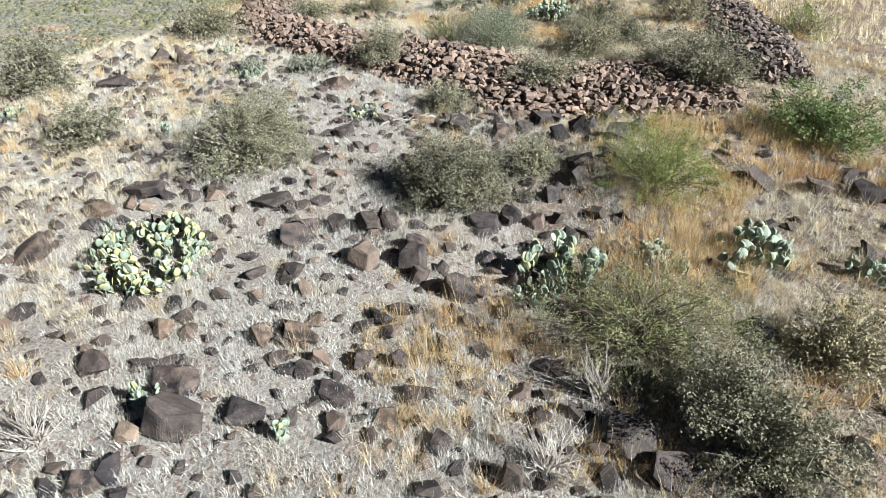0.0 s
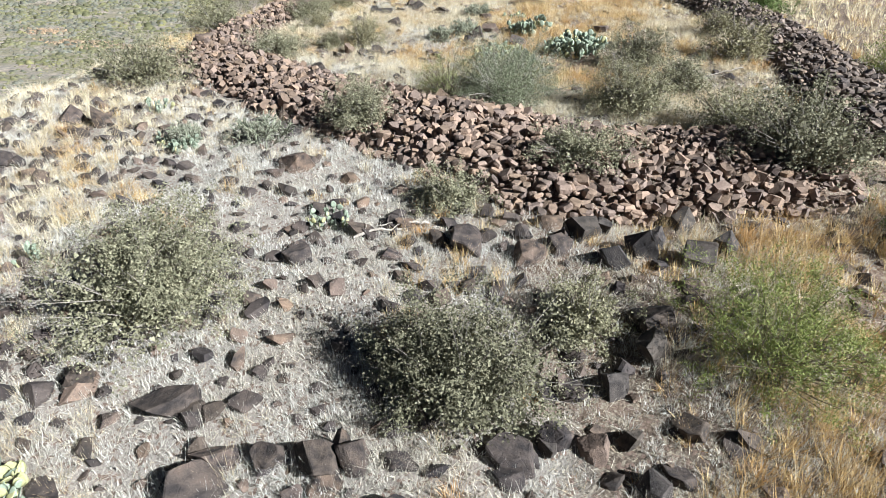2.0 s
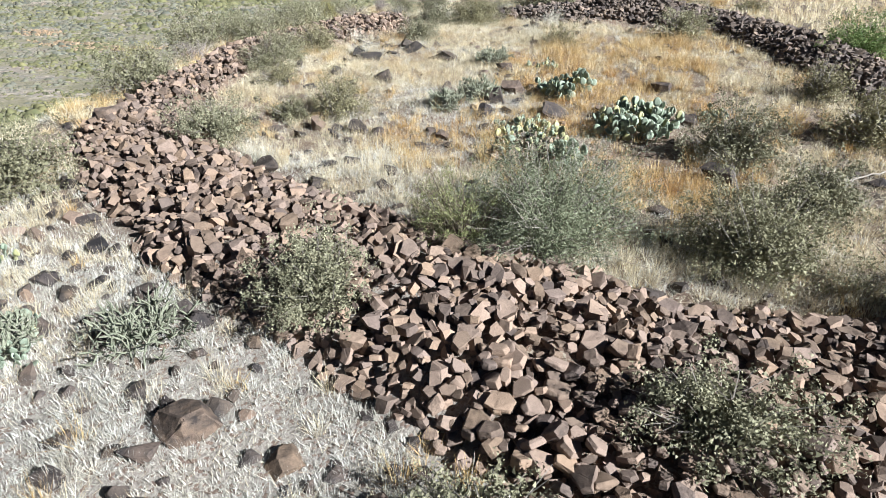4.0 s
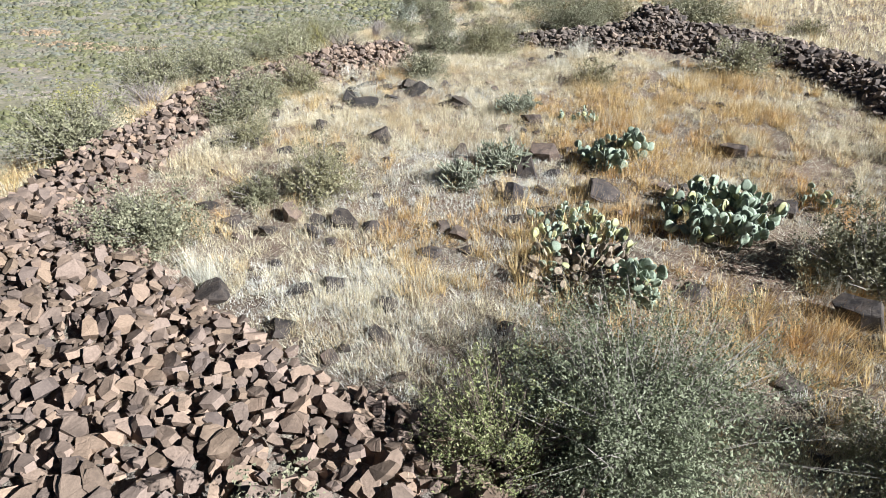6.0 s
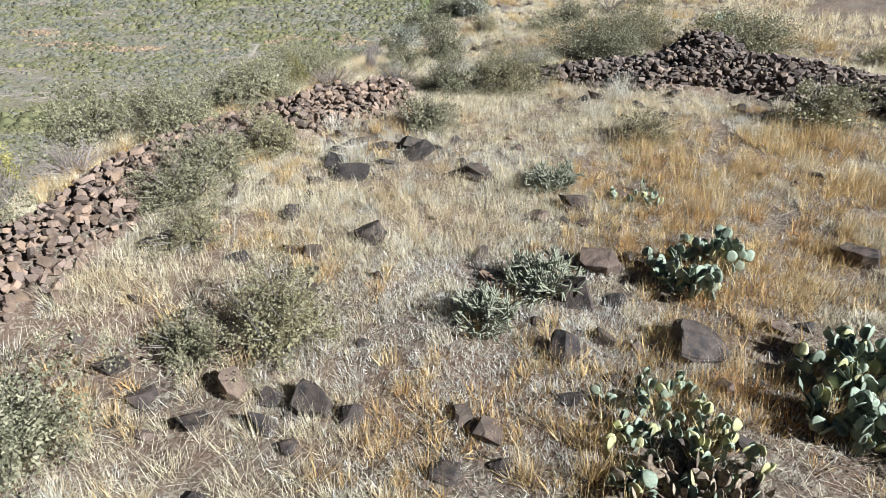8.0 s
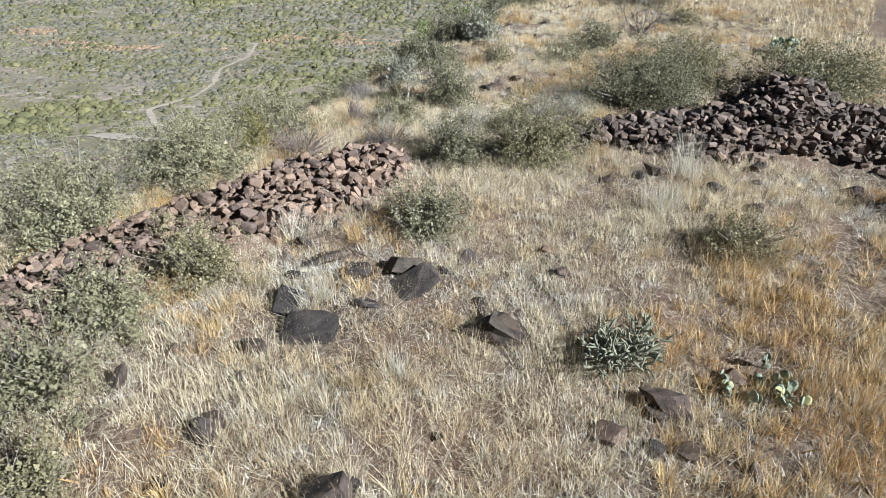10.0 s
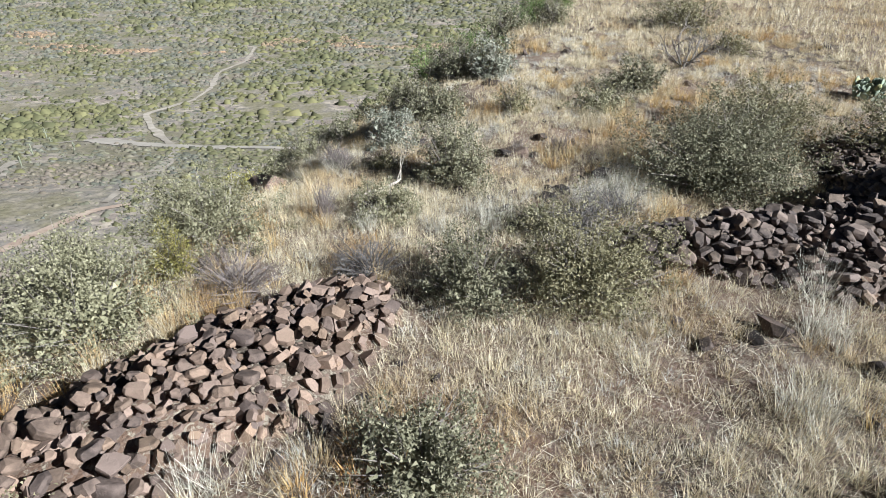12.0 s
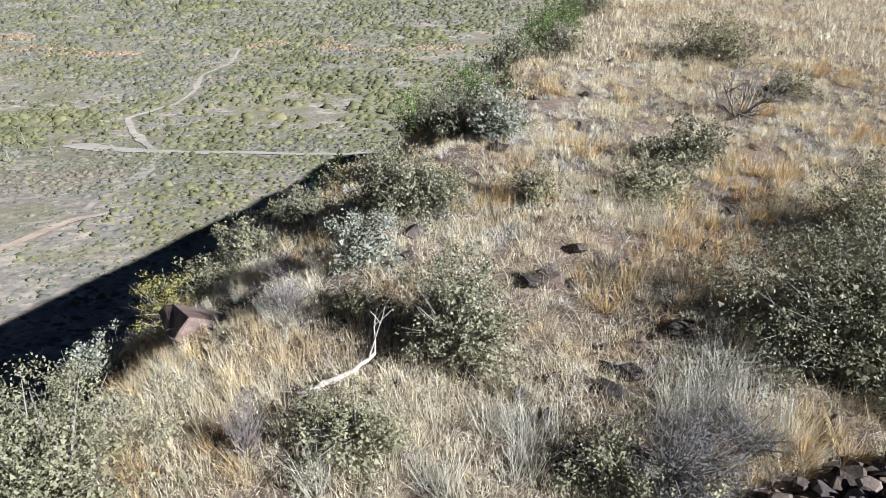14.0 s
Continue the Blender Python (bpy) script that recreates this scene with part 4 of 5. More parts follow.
shrub("jojoba", -1.79, 19.51, 1.71, 1.20)
shrub("jojoba", 0.2, 16.2, 1.5, 0.75)
shrub("jojoba", 2.7, 17.15, 2.0, 0.8)
shrub("creosote", 1.6, 21.4, 3.1, 1.5)
shrub("paloverde", 0.2, 21.25, 1.7, 1.15)
shrub("greybush", 4.45, 20.6, 2.4, 1.35)
shrub("jojoba", 6.4, 22.4, 1.8, 1.1)
shrub("jojoba", 7.0, 17.1, 2.5, 1.5)
shrub("greybush", 6.5, 19.2, 2.1, 1.2)
shrub("olive", 9.0, 25.5, 2.3, 1.3)
shrub("jojoba", -5.0, 25.8, 2.0, 0.95)
shrub("olive", -2.63, 27.51, 1.62, 1.08)
shrub("greybush", -3.77, 27.34, 1.03, 0.47)
shrub("olive", -4.45, 29.94, 1.25, 0.51)
shrub("greybush", -8.00, 29.24, 2.71, 1.29)
shrub("yellowbush", -9.81, 33.35, 1.57, 1.73)
shrub("twig", -7.83, 32.93, 1.50, 0.76)
shrub("jojoba", 4.45, 42.1, 3.7, 1.45)
shrub("olive", 6.42, 44.65, 2.83, 1.52)
shrub("jojoba", 9.07, 42.85, 3.48, 1.33)
shrub("greybush", 8.0, 35.2, 2.1, 1.1)
shrub("olive", 3.78, 34.25, 1.31, 0.70)
shrub("jojoba", -1.08, 34.96, 1.63, 0.74)
shrub("jojoba", -0.38, 38.07, 1.51, 1.00)
shrub("olive", 1.18, 38.12, 2.3, 1.25)
shrub("olive", -4.05, 33.7, 1.5, 1.0)
shrub("greybush", -4.85, 32.5, 1.45, 1.0)
shrub("greybush", -5.05, 31.3, 1.7, 0.95)
shrub("yellowbush", -4.5, 38.75, 0.8, 0.8)
shrub("twig", -3.5, 38.2, 1.6, 0.75)
shrub("silver", -1.82, 44.67, 1.32, 0.89)
shrub("jojoba", -0.45, 42.4, 1.7, 1.3)
shrub("jojoba", 4.65, 48.55, 1.79, 0.94)
shrub("greybush", 3.39, 47.03, 1.88, 0.70)
shrub("greybush", -1.65, 40.62, 1.34, 0.60)
shrub("silver", -6.39, 44.63, 1.45, 1.01)
shrub("olive", 9.14, 53.44, 1.90, 0.81)
shrub("olive", 9.34, 58.23, 3.71, 1.55)
shrub("mesquite", 12.46, 23.25, 2.22, 1.16)
shrub("greenbush", 12.4, 32.3, 3.2, 1.25)
shrub("jojoba", 5.62, 24.4, 2.0, 1.25)
shrub("olive", 9.3, 28.4, 1.7, 1.05)
shrub("olive", 13.09, 41.32, 1.66, 0.81)
shrub("olive", 9.41, 42.99, 4.17, 1.37)
shrub("greytwig", -1.75, 38.6, 1.05, 0.6)
shrub("deadtwig", 2.02, 6.39, 0.63, 0.77)
shrub("deadtwig", -5.00, 5.62, 0.89, 0.72)
shrub("deadtwig", 1.20, 5.18, 0.98, 0.73)
dead_tree(7.11, 51.76, 1.59, 0.96)
shrub("olive", -1.94, 43.32, 0.70, 0.43)
shrub("twig", -2.85, 43.50, 0.72, 0.48)
shrub("twig", -2.73, 40.57, 0.50, 0.69)
shrub("twig", 1.89, 44.21, 0.68, 0.38)
shrub("yellowbush", -5.92, 46.29, 1.49, 0.91)
shrub("greybush", -5.53, 47.39, 1.13, 0.59)
shrub("greybush", -4.31, 47.37, 1.50, 0.92)
shrub("jojoba", -3.67, 49.45, 1.46, 0.82)
shrub("olive", -3.12, 50.99, 1.08, 0.75)
shrub("jojoba", -1.08, 46.54, 1.80, 1.05)
shrub("greybush", 0.62, 51.27, 1.96, 1.12)
shrub("jojoba", -0.56, 52.55, 1.83, 0.86)
shrub("greybush", -1.48, 50.45, 1.57, 0.65)
shrub("olive", 1.18, 46.76, 1.26, 0.74)
shrub("greybush", 4.09, 59.11, 1.61, 1.26)
shrub("twig", -3.28, 45.31, 1.05, 0.47)
shrub("greybush", 0.94, 40.18, 1.01, 0.51)
shrub("twig", 0.91, 44.01, 0.50, 0.40)
shrub("jojoba", -0.22, 51.36, 1.84, 1.46)
shrub("greybush", -1.48, 47.27, 1.64, 1.23)
shrub("greenbush", -3.40, 53.00, 1.47, 1.25)
shrub("greybush", -5.67, 51.09, 1.67, 0.98)
shrub("greybush", -4.23, 50.42, 1.42, 0.89)
shrub("yellowbush", -7.01, 48.08, 1.28, 0.73)
shrub("greybush", -5.27, 46.86, 1.25, 0.68)
shrub("greybush", -6.57, 44.18, 1.03, 1.00)
shrub("greybush", -5.52, 41.71, 0.90, 1.11)
shrub("twig", -2.82, 43.35, 0.63, 0.52)
shrub("greybush", -0.71, 46.99, 1.38, 0.86)
shrub("silver", 0.82, 50.48, 1.61, 1.22)
shrub("jojoba", 3.98, 59.60, 1.23, 1.11)

shrub("greybush", -5.15, 37.4, 2.5, 0.95)
shrub("greybush", -6.2, 38.6, 2.4, 1.2)
shrub("greybush", -7.0, 36.4, 2.9, 1.5)
shrub("greybush", -8.6, 35.0, 2.8, 1.7)
shrub("greybush", -4.5, 40.0, 2.7, 1.1)
shrub("twig", -8.6, 31.6, 1.3, 1.0)
shrub("greenbush", -0.9, 54.2, 2.0, 1.5)
shrub("greenbush", 0.6, 56.0, 2.3, 1.7)
shrub("jojoba", 2.0, 58.3, 2.2, 1.5)
shrub("greenbush", 3.4, 61.5, 2.4, 1.8)
shrub("greenbush", 4.9, 64.5, 2.4, 1.6)
shrub("jojoba", 7.0, 68.5, 2.8, 1.8)
shrub("greenbush", 9.5, 73.5, 3.0, 2.0)
shrub("greytwig", 1.45, 40.1, 1.8, 0.75)
shrub("greytwig", 2.3, 40.5, 1.1, 0.5)
shrub("greybush", -6.3, 34.7, 1.8, 1.05)

# ---- fallen wood ----


def fallen_branch(points, radius, label, forks):
    """A bleached branch lying on the ground along the points, with thin forks."""
    r = np.random.default_rng(88)
    x0, y0 = points[0][:2]
    thing = new("fallen_branch")
    thing.location = (x0, y0, ground_z(x0, y0))
    tagged(thing, label, "dead branch")
    p = np.array([(x - x0, y - y0, ground_z(x, y) + z - thing.location.z) for x, y, z in points])
    u = np.linspace(0, len(p) - 1, 12)
    path = np.stack([np.interp(u, np.arange(len(p)), p[:, i]) for i in range(3)], 1) + r.normal(0, 0.012, (12, 3))
    limb = part("limb", mesh_of("limb", *tubes(path[None], np.linspace(radius, radius * 0.45, 12)[None], 7), True), DEADWOOD, thing)
    for k, way, length in forks:
        q, rad = branching(r, path[k], way, length, radius * 0.3, 1, 5, 2, 0.4)
        part("fork", mesh_of("fork", *tubes(q, rad, 5), True), DEADWOOD, limb)


fallen_branch([(-2.32, 41.45, 0.05), (-1.95, 41.6, 0.09), (-1.5, 42.0, 0.2)], 0.05, "bleached crooked dead branch lying in straw grass", [(11, (0.1, 0.1, 0.9), 0.55), (10, (0.25, 0.2, 0.8), 0.5), (6, (-0.3, 0.4, 0.4), 0.3)])
fallen_branch([(-1.45, 14.85, 0.04), (-1.05, 15.0, 0.1), (-0.6, 15.1, 0.05)], 0.028, "grey dried-out cactus skeleton lying on stony ground", [(2, (0.2, 0.4, 0.3), 0.35), (5, (-0.2, -0.3, 0.35), 0.35), (8, (0.3, 0.4, 0.3), 0.4), (10, (0.5, -0.2, 0.2), 0.35)])
fallen_branch([(-0.2, 15.3, 0.05), (-0.5, 15.2, 0.12), (-0.9, 15.3, 0.06)], 0.024, "grey dried-out cactus skeleton lying on stony ground", [(3, (0.2, -0.4, 0.3), 0.3), (7, (-0.3, 0.3, 0.35), 0.35), (10, (-0.4, -0.3, 0.3), 0.3)])
fallen_branch([(8.4, 23.6, 0.2), (7.7, 23.5, 0.12), (7.0, 23.4, 0.1)], 0.02, "thin pale dead branch in dry grass", [(2, (0.2, 0.3, 0.6), 0.4), (5, (-0.2, 0.3, 0.5), 0.3)])

# ---- cacti ----
prickly_pear(-5.04, 9.42, 2.27, 0.9, yellow=0.42, full=1.9)
prickly_pear(1.95, 9.1, 1.2, 0.95, full=1.15)
prickly_pear(1.5, 8.45, 0.75, 0.6)
prickly_pear(3.75, 9.3, 1.0, 0.55)
prickly_pear(5.26, 9.39, 1.40, 0.83)
prickly_pear(7.21, 9.11, 0.85, 0.67)
prickly_pear(-1.94, 15.41, 0.81, 0.35)
prickly_pear(-3.82, 6.19, 0.33, 0.39)
prickly_pear(-1.93, 5.64, 0.27, 0.29)
prickly_pear(-5.65, 18.89, 1.21, 0.45)
prickly_pear(-6.80, 20.71, 0.64, 0.38)
prickly_pear(4.10, 26.21, 2.02, 1.25, full=1.25)
prickly_pear(3.05, 28.90, 1.48, 0.81)
prickly_pear(1.68, 26.12, 1.44, 0.52)
prickly_pear(1.65, 24.6, 1.9, 0.6, dead=True)
prickly_pear(1.7, 25.55, 1.7, 0.62, yellow=0.45)
prickly_pear(2.30, 24.21, 0.63, 0.79)
prickly_pear(2.71, 31.32, 1.11, 0.36)
prickly_pear(6.13, 26.88, 0.68, 0.52)
prickly_pear(10.66, 47.78, 0.93, 0.94)
prickly_pear(-6.47, 14.16, 0.36, 0.26)
prickly_pear(-10.60, 15.54, 0.84, 0.38)
prickly_pear(-5.46, 18.48, 0.74, 0.49)
cholla(-3.93, 19.02, 1.98, 0.78)
cholla(0.83, 28.51, 1.23, 0.76)
cholla(-0.03, 27.80, 0.92, 0.60)
cholla(1.4, 31.75, 1.5, 0.68)
cholla(-5.58, 18.86, 0.83, 0.55)

# ---- tall bunch grass ----
bunch_grass(-3.87, 24.62, 0.88, 0.57)
bunch_grass(2.60, 40.65, 1.04, 0.79)
bunch_grass(3.93, 36.99, 1.12, 0.68)
bunch_grass(3.03, 35.74, 0.99, 0.70)
bunch_grass(2.55, 40.74, 1.16, 0.70)
bunch_grass(1.91, 40.64, 0.86, 0.58)
bunch_grass(0.01, 40.30, 0.70, 0.49)
bunch_grass(-1.98, 40.13, 0.58, 0.57)
bunch_grass(-0.71, 40.10, 0.58, 0.56)
bunch_grass(-2.36, 32.94, 0.72, 0.69)
bunch_grass(-2.93, 34.79, 0.74, 0.58)
bunch_grass(4.20, 37.92, 1.17, 0.61)
bunch_grass(-1.23, 31.57, 0.46, 0.53)
bunch_grass(-3.93, 24.62, 1.09, 0.70)
bunch_grass(5.09, 24.23, 0.74, 0.51)
bunch_grass(-2.94, 43.57, 0.80, 0.52)
bunch_grass(-2.83, 43.24, 0.66, 0.55)
bunch_grass(2.45, 41.35, 1.0, 0.75)
bunch_grass(1.95, 41.1, 0.9, 0.65)
bunch_grass(0.25, 40.8, 0.8, 0.6)
bunch_grass(-0.1, 40.95, 0.7, 0.55)

# ---- scattered rocks ----
rock_rng = np.random.default_rng(8)


def off_walls(x, y):
    return sum(wall_height(x, y, line)[1] for line in WALLS.values()) < 0.02


def stony(x, y):
    """How stony the ground is: most on the near slope, least in the straw grass."""
    s = 0.75 * (1 / (1 + np.exp((y - 21.5 + 0.4 * (x + 2)) / 1.2))) + 0.12
    s = s * (0.35 + 0.65 / (1 + np.exp((x - 3.5) / 0.8))) + 0.2 * np.exp(-((x - 1.5) / 2.5) ** 2 - ((y - 28) / 2.0) ** 2)
    return 1.1 * s * (0.45 + 1.1 * field(x, y, 1.6, 31))


sx, sy = scatter(rock_rng, -12, 13, 3, 60, 0.39, lambda x, y: off_walls(x, y) & (np.abs(x) < 0.62 * y + 3) & (rock_rng.random(len(x)) < stony(x, y)) & (x > smooth_line(y, BRINK_Y, BRINK_X) + 0.5))
ss = 0.13 + 0.31 * rock_rng.random(len(sx)) ** 1.8
big = np.argsort(-ss)
for i in big[:110]:
    boulder("tanrock" if rock_rng.random() < 0.05 else "rock", sx[i], sy[i], ss[i], ss[i] * rock_rng.uniform(0.3, 0.6), fine=False)
rest = big[110:]
rv, rt = joined_stones(rock_rng, sx[rest], sy[rest], height(sx[rest], sy[rest]) + 0.12 * ss[rest], ss[rest] * 0.85, 0.6, PEBBLE_ARRAYS, 0.55)
tagged(part("small_rocks", mesh_of("small_rocks", rv, rt), ROCK), "small dark stones strewn over the dry ground", "stones", kind="stuff")

# ---- grass ----
grass_rng = np.random.default_rng(9)


def gold(x, y):
    """Where the grass is orange-gold."""
    g = field(x, y, 2.6, 41) * 0.42 + field(x, y, 0.9, 42) * 0.36
    for cx, cy, rad, amount in ((0.4, 7.0, 1.3, 0.35), (3.6, 9.8, 1.6, 0.3), (6.0, 13.5, 1.8, 0.3), (5.0, 31.0, 3.0, 0.36), (4.6, 33.6, 1.6, 0.22), (4.0, 29.0, 1.5, 0.2), (2.5, 25.0, 2.2, 0.18), (6.5, 27.0, 2.0, 0.22), (5.5, 48.0, 2.5, 0.18), (3.0, 31.5, 1.5, 0.2), (7.0, 34.0, 2.5, 0.1), (-3.3, 41.5, 1.0, 0.15), (4.4, 10.5, 1.4, 0.42), (6.2, 14.3, 1.3, 0.35), (-0.6, 6.9, 0.9, 0.2), (3.2, 8.8, 1.2, 0.3), (-2.0, 13.0, 3.0, -0.1), (0.0, 38.0, 3.0, -0.15), (0.2, 25.4, 1.1, 0.25), (4.2, 24.2, 1.5, 0.3), (1.5, 23.5, 1.1, 0.22), (1.6, 44.8, 2.0, -0.12)):
        g = g + amount * np.exp(-((x - cx) ** 2 + (y - cy) ** 2) / rad ** 2)
    return g


def straw(x, y):
    """How far tall straw grass takes over from the low grey tufts."""
    s = 1 / (1 + np.exp(-(y - 21.5 + 0.35 * (x + 2)) / 1.2))
    s = np.maximum(s, 0.85 / (1 + np.exp(-(x - 3.2) / 0.7)))
    s = np.maximum(s, 0.8 / (1 + np.exp((x + 6.2) / 0.6)))
    for cx, cy, rad in ((1.8, 27.0, 2.3), (-1.5, 27.0, 1.5), (1.0, 23.0, 1.5), (-2.0, 34.0, 1.2)):
        s = s - 0.75 * np.exp(-((x - cx) ** 2 + (y - cy) ** 2) / rad ** 2)
    return np.clip(s + 0.5 * (field(x, y, 2.2, 51) - 0.55), 0.03, 1)


BARE = [(1.9, 24.0, 0.9), (2.0, 11.0, 1.2), (1.7, 8.6, 1.0), (2.9, 24.6, 1.2), (1.6, 24.9, 0.8), (4.6, 25.4, 1.0), (0.9, 21.0, 1.2), (-1.5, 33.6, 0.8)]


def bare(x, y):
    """Share of the grass left at a place: little on the trodden gravel patches."""
    b = np.clip(2.4 * field(x, y, 1.1, 74) - 0.1, 0.45, 1.0)
    for cx, cy, rad in BARE:
        b = b * (1 - 0.75 * np.exp(-((x - cx) ** 2 + (y - cy) ** 2) / rad ** 2))
    return b


def on_hill(x, y):
    return x > smooth_line(y, BRINK_Y, STEEP_X) + 0.3


def grass_layer(name, material, label, gap, keep, blades, radius, tall, lean, width, box, thin=True, thatch=0):
    x, y = scatter(grass_rng, *box, gap, lambda x, y: on_hill(x, y) & off_walls(x, y) & keep(x, y) & ((grass_rng.random(len(x)) < bare(x, y)) | (not thin)))
    n = len(x)
    far = np.clip(nearest_pass(x, y) / 7.0, 1, 2.8)
    if not thin:
        far = np.ones(n)
    seen = grass_rng.random(n) < np.where(np.abs(x) < 0.6 * y + 2.6, far ** -0.9, 0.12)
    x, y, far = x[seen], y[seen], far[seen]
    far = np.where(np.abs(x) < 0.6 * y + 2.6, far, 2.2 if thin else 1.5)
    n = len(x)
    v, t = tufts(grass_rng, x, y, blades, np.full(n, radius) * grass_rng.uniform(0.6, 1.4, n), tall * grass_rng.uniform(0.5, 1.35, n) * (0.6 + 0.8 * field(x, y, 1.3, 61)), lean, width * far ** 0.8)
    if thatch:
        v2, t2 = tufts(grass_rng, x, y, thatch, np.full(n, radius * 1.3), np.full(n, 0.65 * tall), 1.25, np.full(n, 3.8 * width))
        v, t = np.concatenate([v, v2]), np.concatenate([t, t2 + len(v)])
    tagged(part(name, mesh_of(name, v, t), material), label, "grass", kind="stuff")


NEAR, WIDE = (-14, 13, 2.0, 58), (-16, 32, 50, 86)
grass_layer("grey_grass", GREY_GRASS, "low pale grey tufts of dry fluff grass between stones", 0.19, lambda x, y: grass_rng.random(len(x)) < 2.9 * (1.05 - straw(x, y)) * (0.4 + field(x, y, 0.8, 71)), 64, 0.24, 0.185, 1.3, 0.0054, NEAR, thatch=18)
grass_layer("straw_grass", STRAW_GRASS, "dry straw-coloured grass standing knee high", 0.2, lambda x, y: (grass_rng.random(len(x)) < 1.3 * straw(x, y) * np.clip(2.6 * field(x, y, 0.5, 73) + 0.3 * (y > 40), 0.3, 1)) & (gold(x, y) < 0.60 + 0.1 * grass_rng.normal(0, 1, len(x))), 64, 0.24, 0.29, 1.0, 0.0054, NEAR)
grass_layer("gold_grass", GOLD_GRASS, "orange-gold dry grass in patches", 0.19, lambda x, y: (grass_rng.random(len(x)) < 0.55 + 0.45 * straw(x, y)) & (gold(x, y) > 0.58 + 0.1 * grass_rng.normal(0, 1, len(x))), 52, 0.2, 0.38, 0.75, 0.006, NEAR, thatch=6)
grass_layer("far_grass", STRAW_GRASS, "pale straw grass over the open hilltop", 0.34, lambda x, y: ((y > 57) | (x > 12.5)) & (x < 0.62 * (y - 34) + 5), 20, 0.25, 0.36, 1.05, 0.02, WIDE, False)
grass_layer("side_grass", STRAW_GRASS, "pale straw grass beyond the dark stone wall", 0.42, lambda x, y: (x > 12.6) & (x < 0.62 * y + 4), 18, 0.22, 0.42, 0.8, 0.02, (12, 32, -6, 50.5), False)
grass_layer("back_grass", STRAW_GRASS, "pale straw grass on the lower slope", 0.5, lambda x, y: x < 12, 16, 0.25, 0.35, 0.9, 0.018, (-18, 12, -20, 2.4))

# fallen blades and litter
lx, ly = grass_rng.uniform(-11, 12, 150000), grass_rng.uniform(3, 52, 150000)
ok = on_hill(lx, ly) & off_walls(lx, ly) & (grass_rng.random(len(lx)) < 0.25 + 0.9 * field(lx, ly, 0.5, 77))
lx, ly = lx[ok], ly[ok]
la = grass_rng.uniform(0, 6.28, len(lx))
ll = grass_rng.uniform(0.05, 0.2, len(lx)) * np.where(straw(lx, ly) > 0.6, 1.9, 1.0)
lway = np.stack([np.cos(la), np.sin(la), np.abs(grass_rng.normal(0.15, 0.35, len(lx)))], 1)
lbase = np.stack([lx, ly, height(lx, ly) + 0.012], 1)
lside = np.stack([-np.sin(la), np.cos(la), np.zeros(len(lx))], 1) * 0.0032
lv = np.stack([lbase - lside, lbase + lside, lbase + lway * ll[:, None]], 1).reshape(-1, 3)
tagged(part("litter", mesh_of("litter", lv, np.arange(len(lv)).reshape(-1, 3)), LITTER), "fallen dry grass blades and litter on the soil", "litter", kind="stuff")

# ---- valley ----
valley_rng = np.random.default_rng(10)


LUMP_V = np.array([(1, 0, 0), (0.3, 0.95, 0), (-0.8, 0.6, 0), (-0.8, -0.6, 0), (0.3, -0.95, 0), (0.4, 0.35, 0.8), (-0.45, 0.2, 0.7), (0.0, -0.45, 0.75)], float)
LUMP_T = np.array([(0, 1, 5), (1, 2, 6), (1, 6, 5), (2, 3, 6), (3, 4, 7), (3, 7, 6), (4, 0, 7), (0, 5, 7), (5, 6, 7)])


def on_sheet(x, y):
    """Height of the ground sheet itself between its grid lines."""
    i = np.clip(np.searchsorted(gx, x) - 1, 0, len(gx) - 2)
    j = np.clip(np.searchsorted(gy, y) - 1, 0, len(gy) - 2)
    u, v = (x - gx[i]) / (gx[i + 1] - gx[i]), (y - gy[j]) / (gy[j + 1] - gy[j])
    a, b, c, d = GZ[idx[j, i]], GZ[idx[j, i + 1]], GZ[idx[j + 1, i + 1]], GZ[idx[j + 1, i]]
    return np.where(u > v, a + u * (b - a) + v * (c - b), a + v * (d - a) + u * (c - d))


def clumps(r, x, y, size, squash=0.75):
    """Low irregular bushes, each a ragged lump, as arrays."""
    n, m = len(x), len(LUMP_V)
    s = size[:, None, None] * r.uniform(0.55, 1.35, (n, m, 1)) * np.stack([r.uniform(0.8, 1.6, n), r.uniform(0.6, 1.2, n), r.uniform(0.7, 1.3, n) * squash], 1)[:, None]
    turn = r.uniform(0, 6.28, n)[:, None]
    v = np.stack([LUMP_V[None, :, 0] * np.cos(turn) - LUMP_V[None, :, 1] * np.sin(turn), LUMP_V[None, :, 0] * np.sin(turn) + LUMP_V[None, :, 1] * np.cos(turn), np.repeat(LUMP_V[None, :, 2], n, 0)], 2)
    v = v * s + np.stack([x, y, on_sheet(x, y) - 0.05 * size], 1)[:, None]
    t = LUMP_T[None] + (np.arange(n) * m)[:, None, None]
    return v.reshape(-1, 3), t.reshape(-1, 3)


def to_line(x, y, line):
    d = np.full(np.shape(x), 1e9)
    for (x0, y0), (x1, y1) in zip(line, line[1:]):
        dx, dy = x1 - x0, y1 - y0
        t = np.clip(((x - x0) * dx + (y - y0) * dy) / (dx * dx + dy * dy), 0, 1)
        d = np.minimum(d, np.hypot(x - x0 - t * dx, y - y0 - t * dy))
    return d


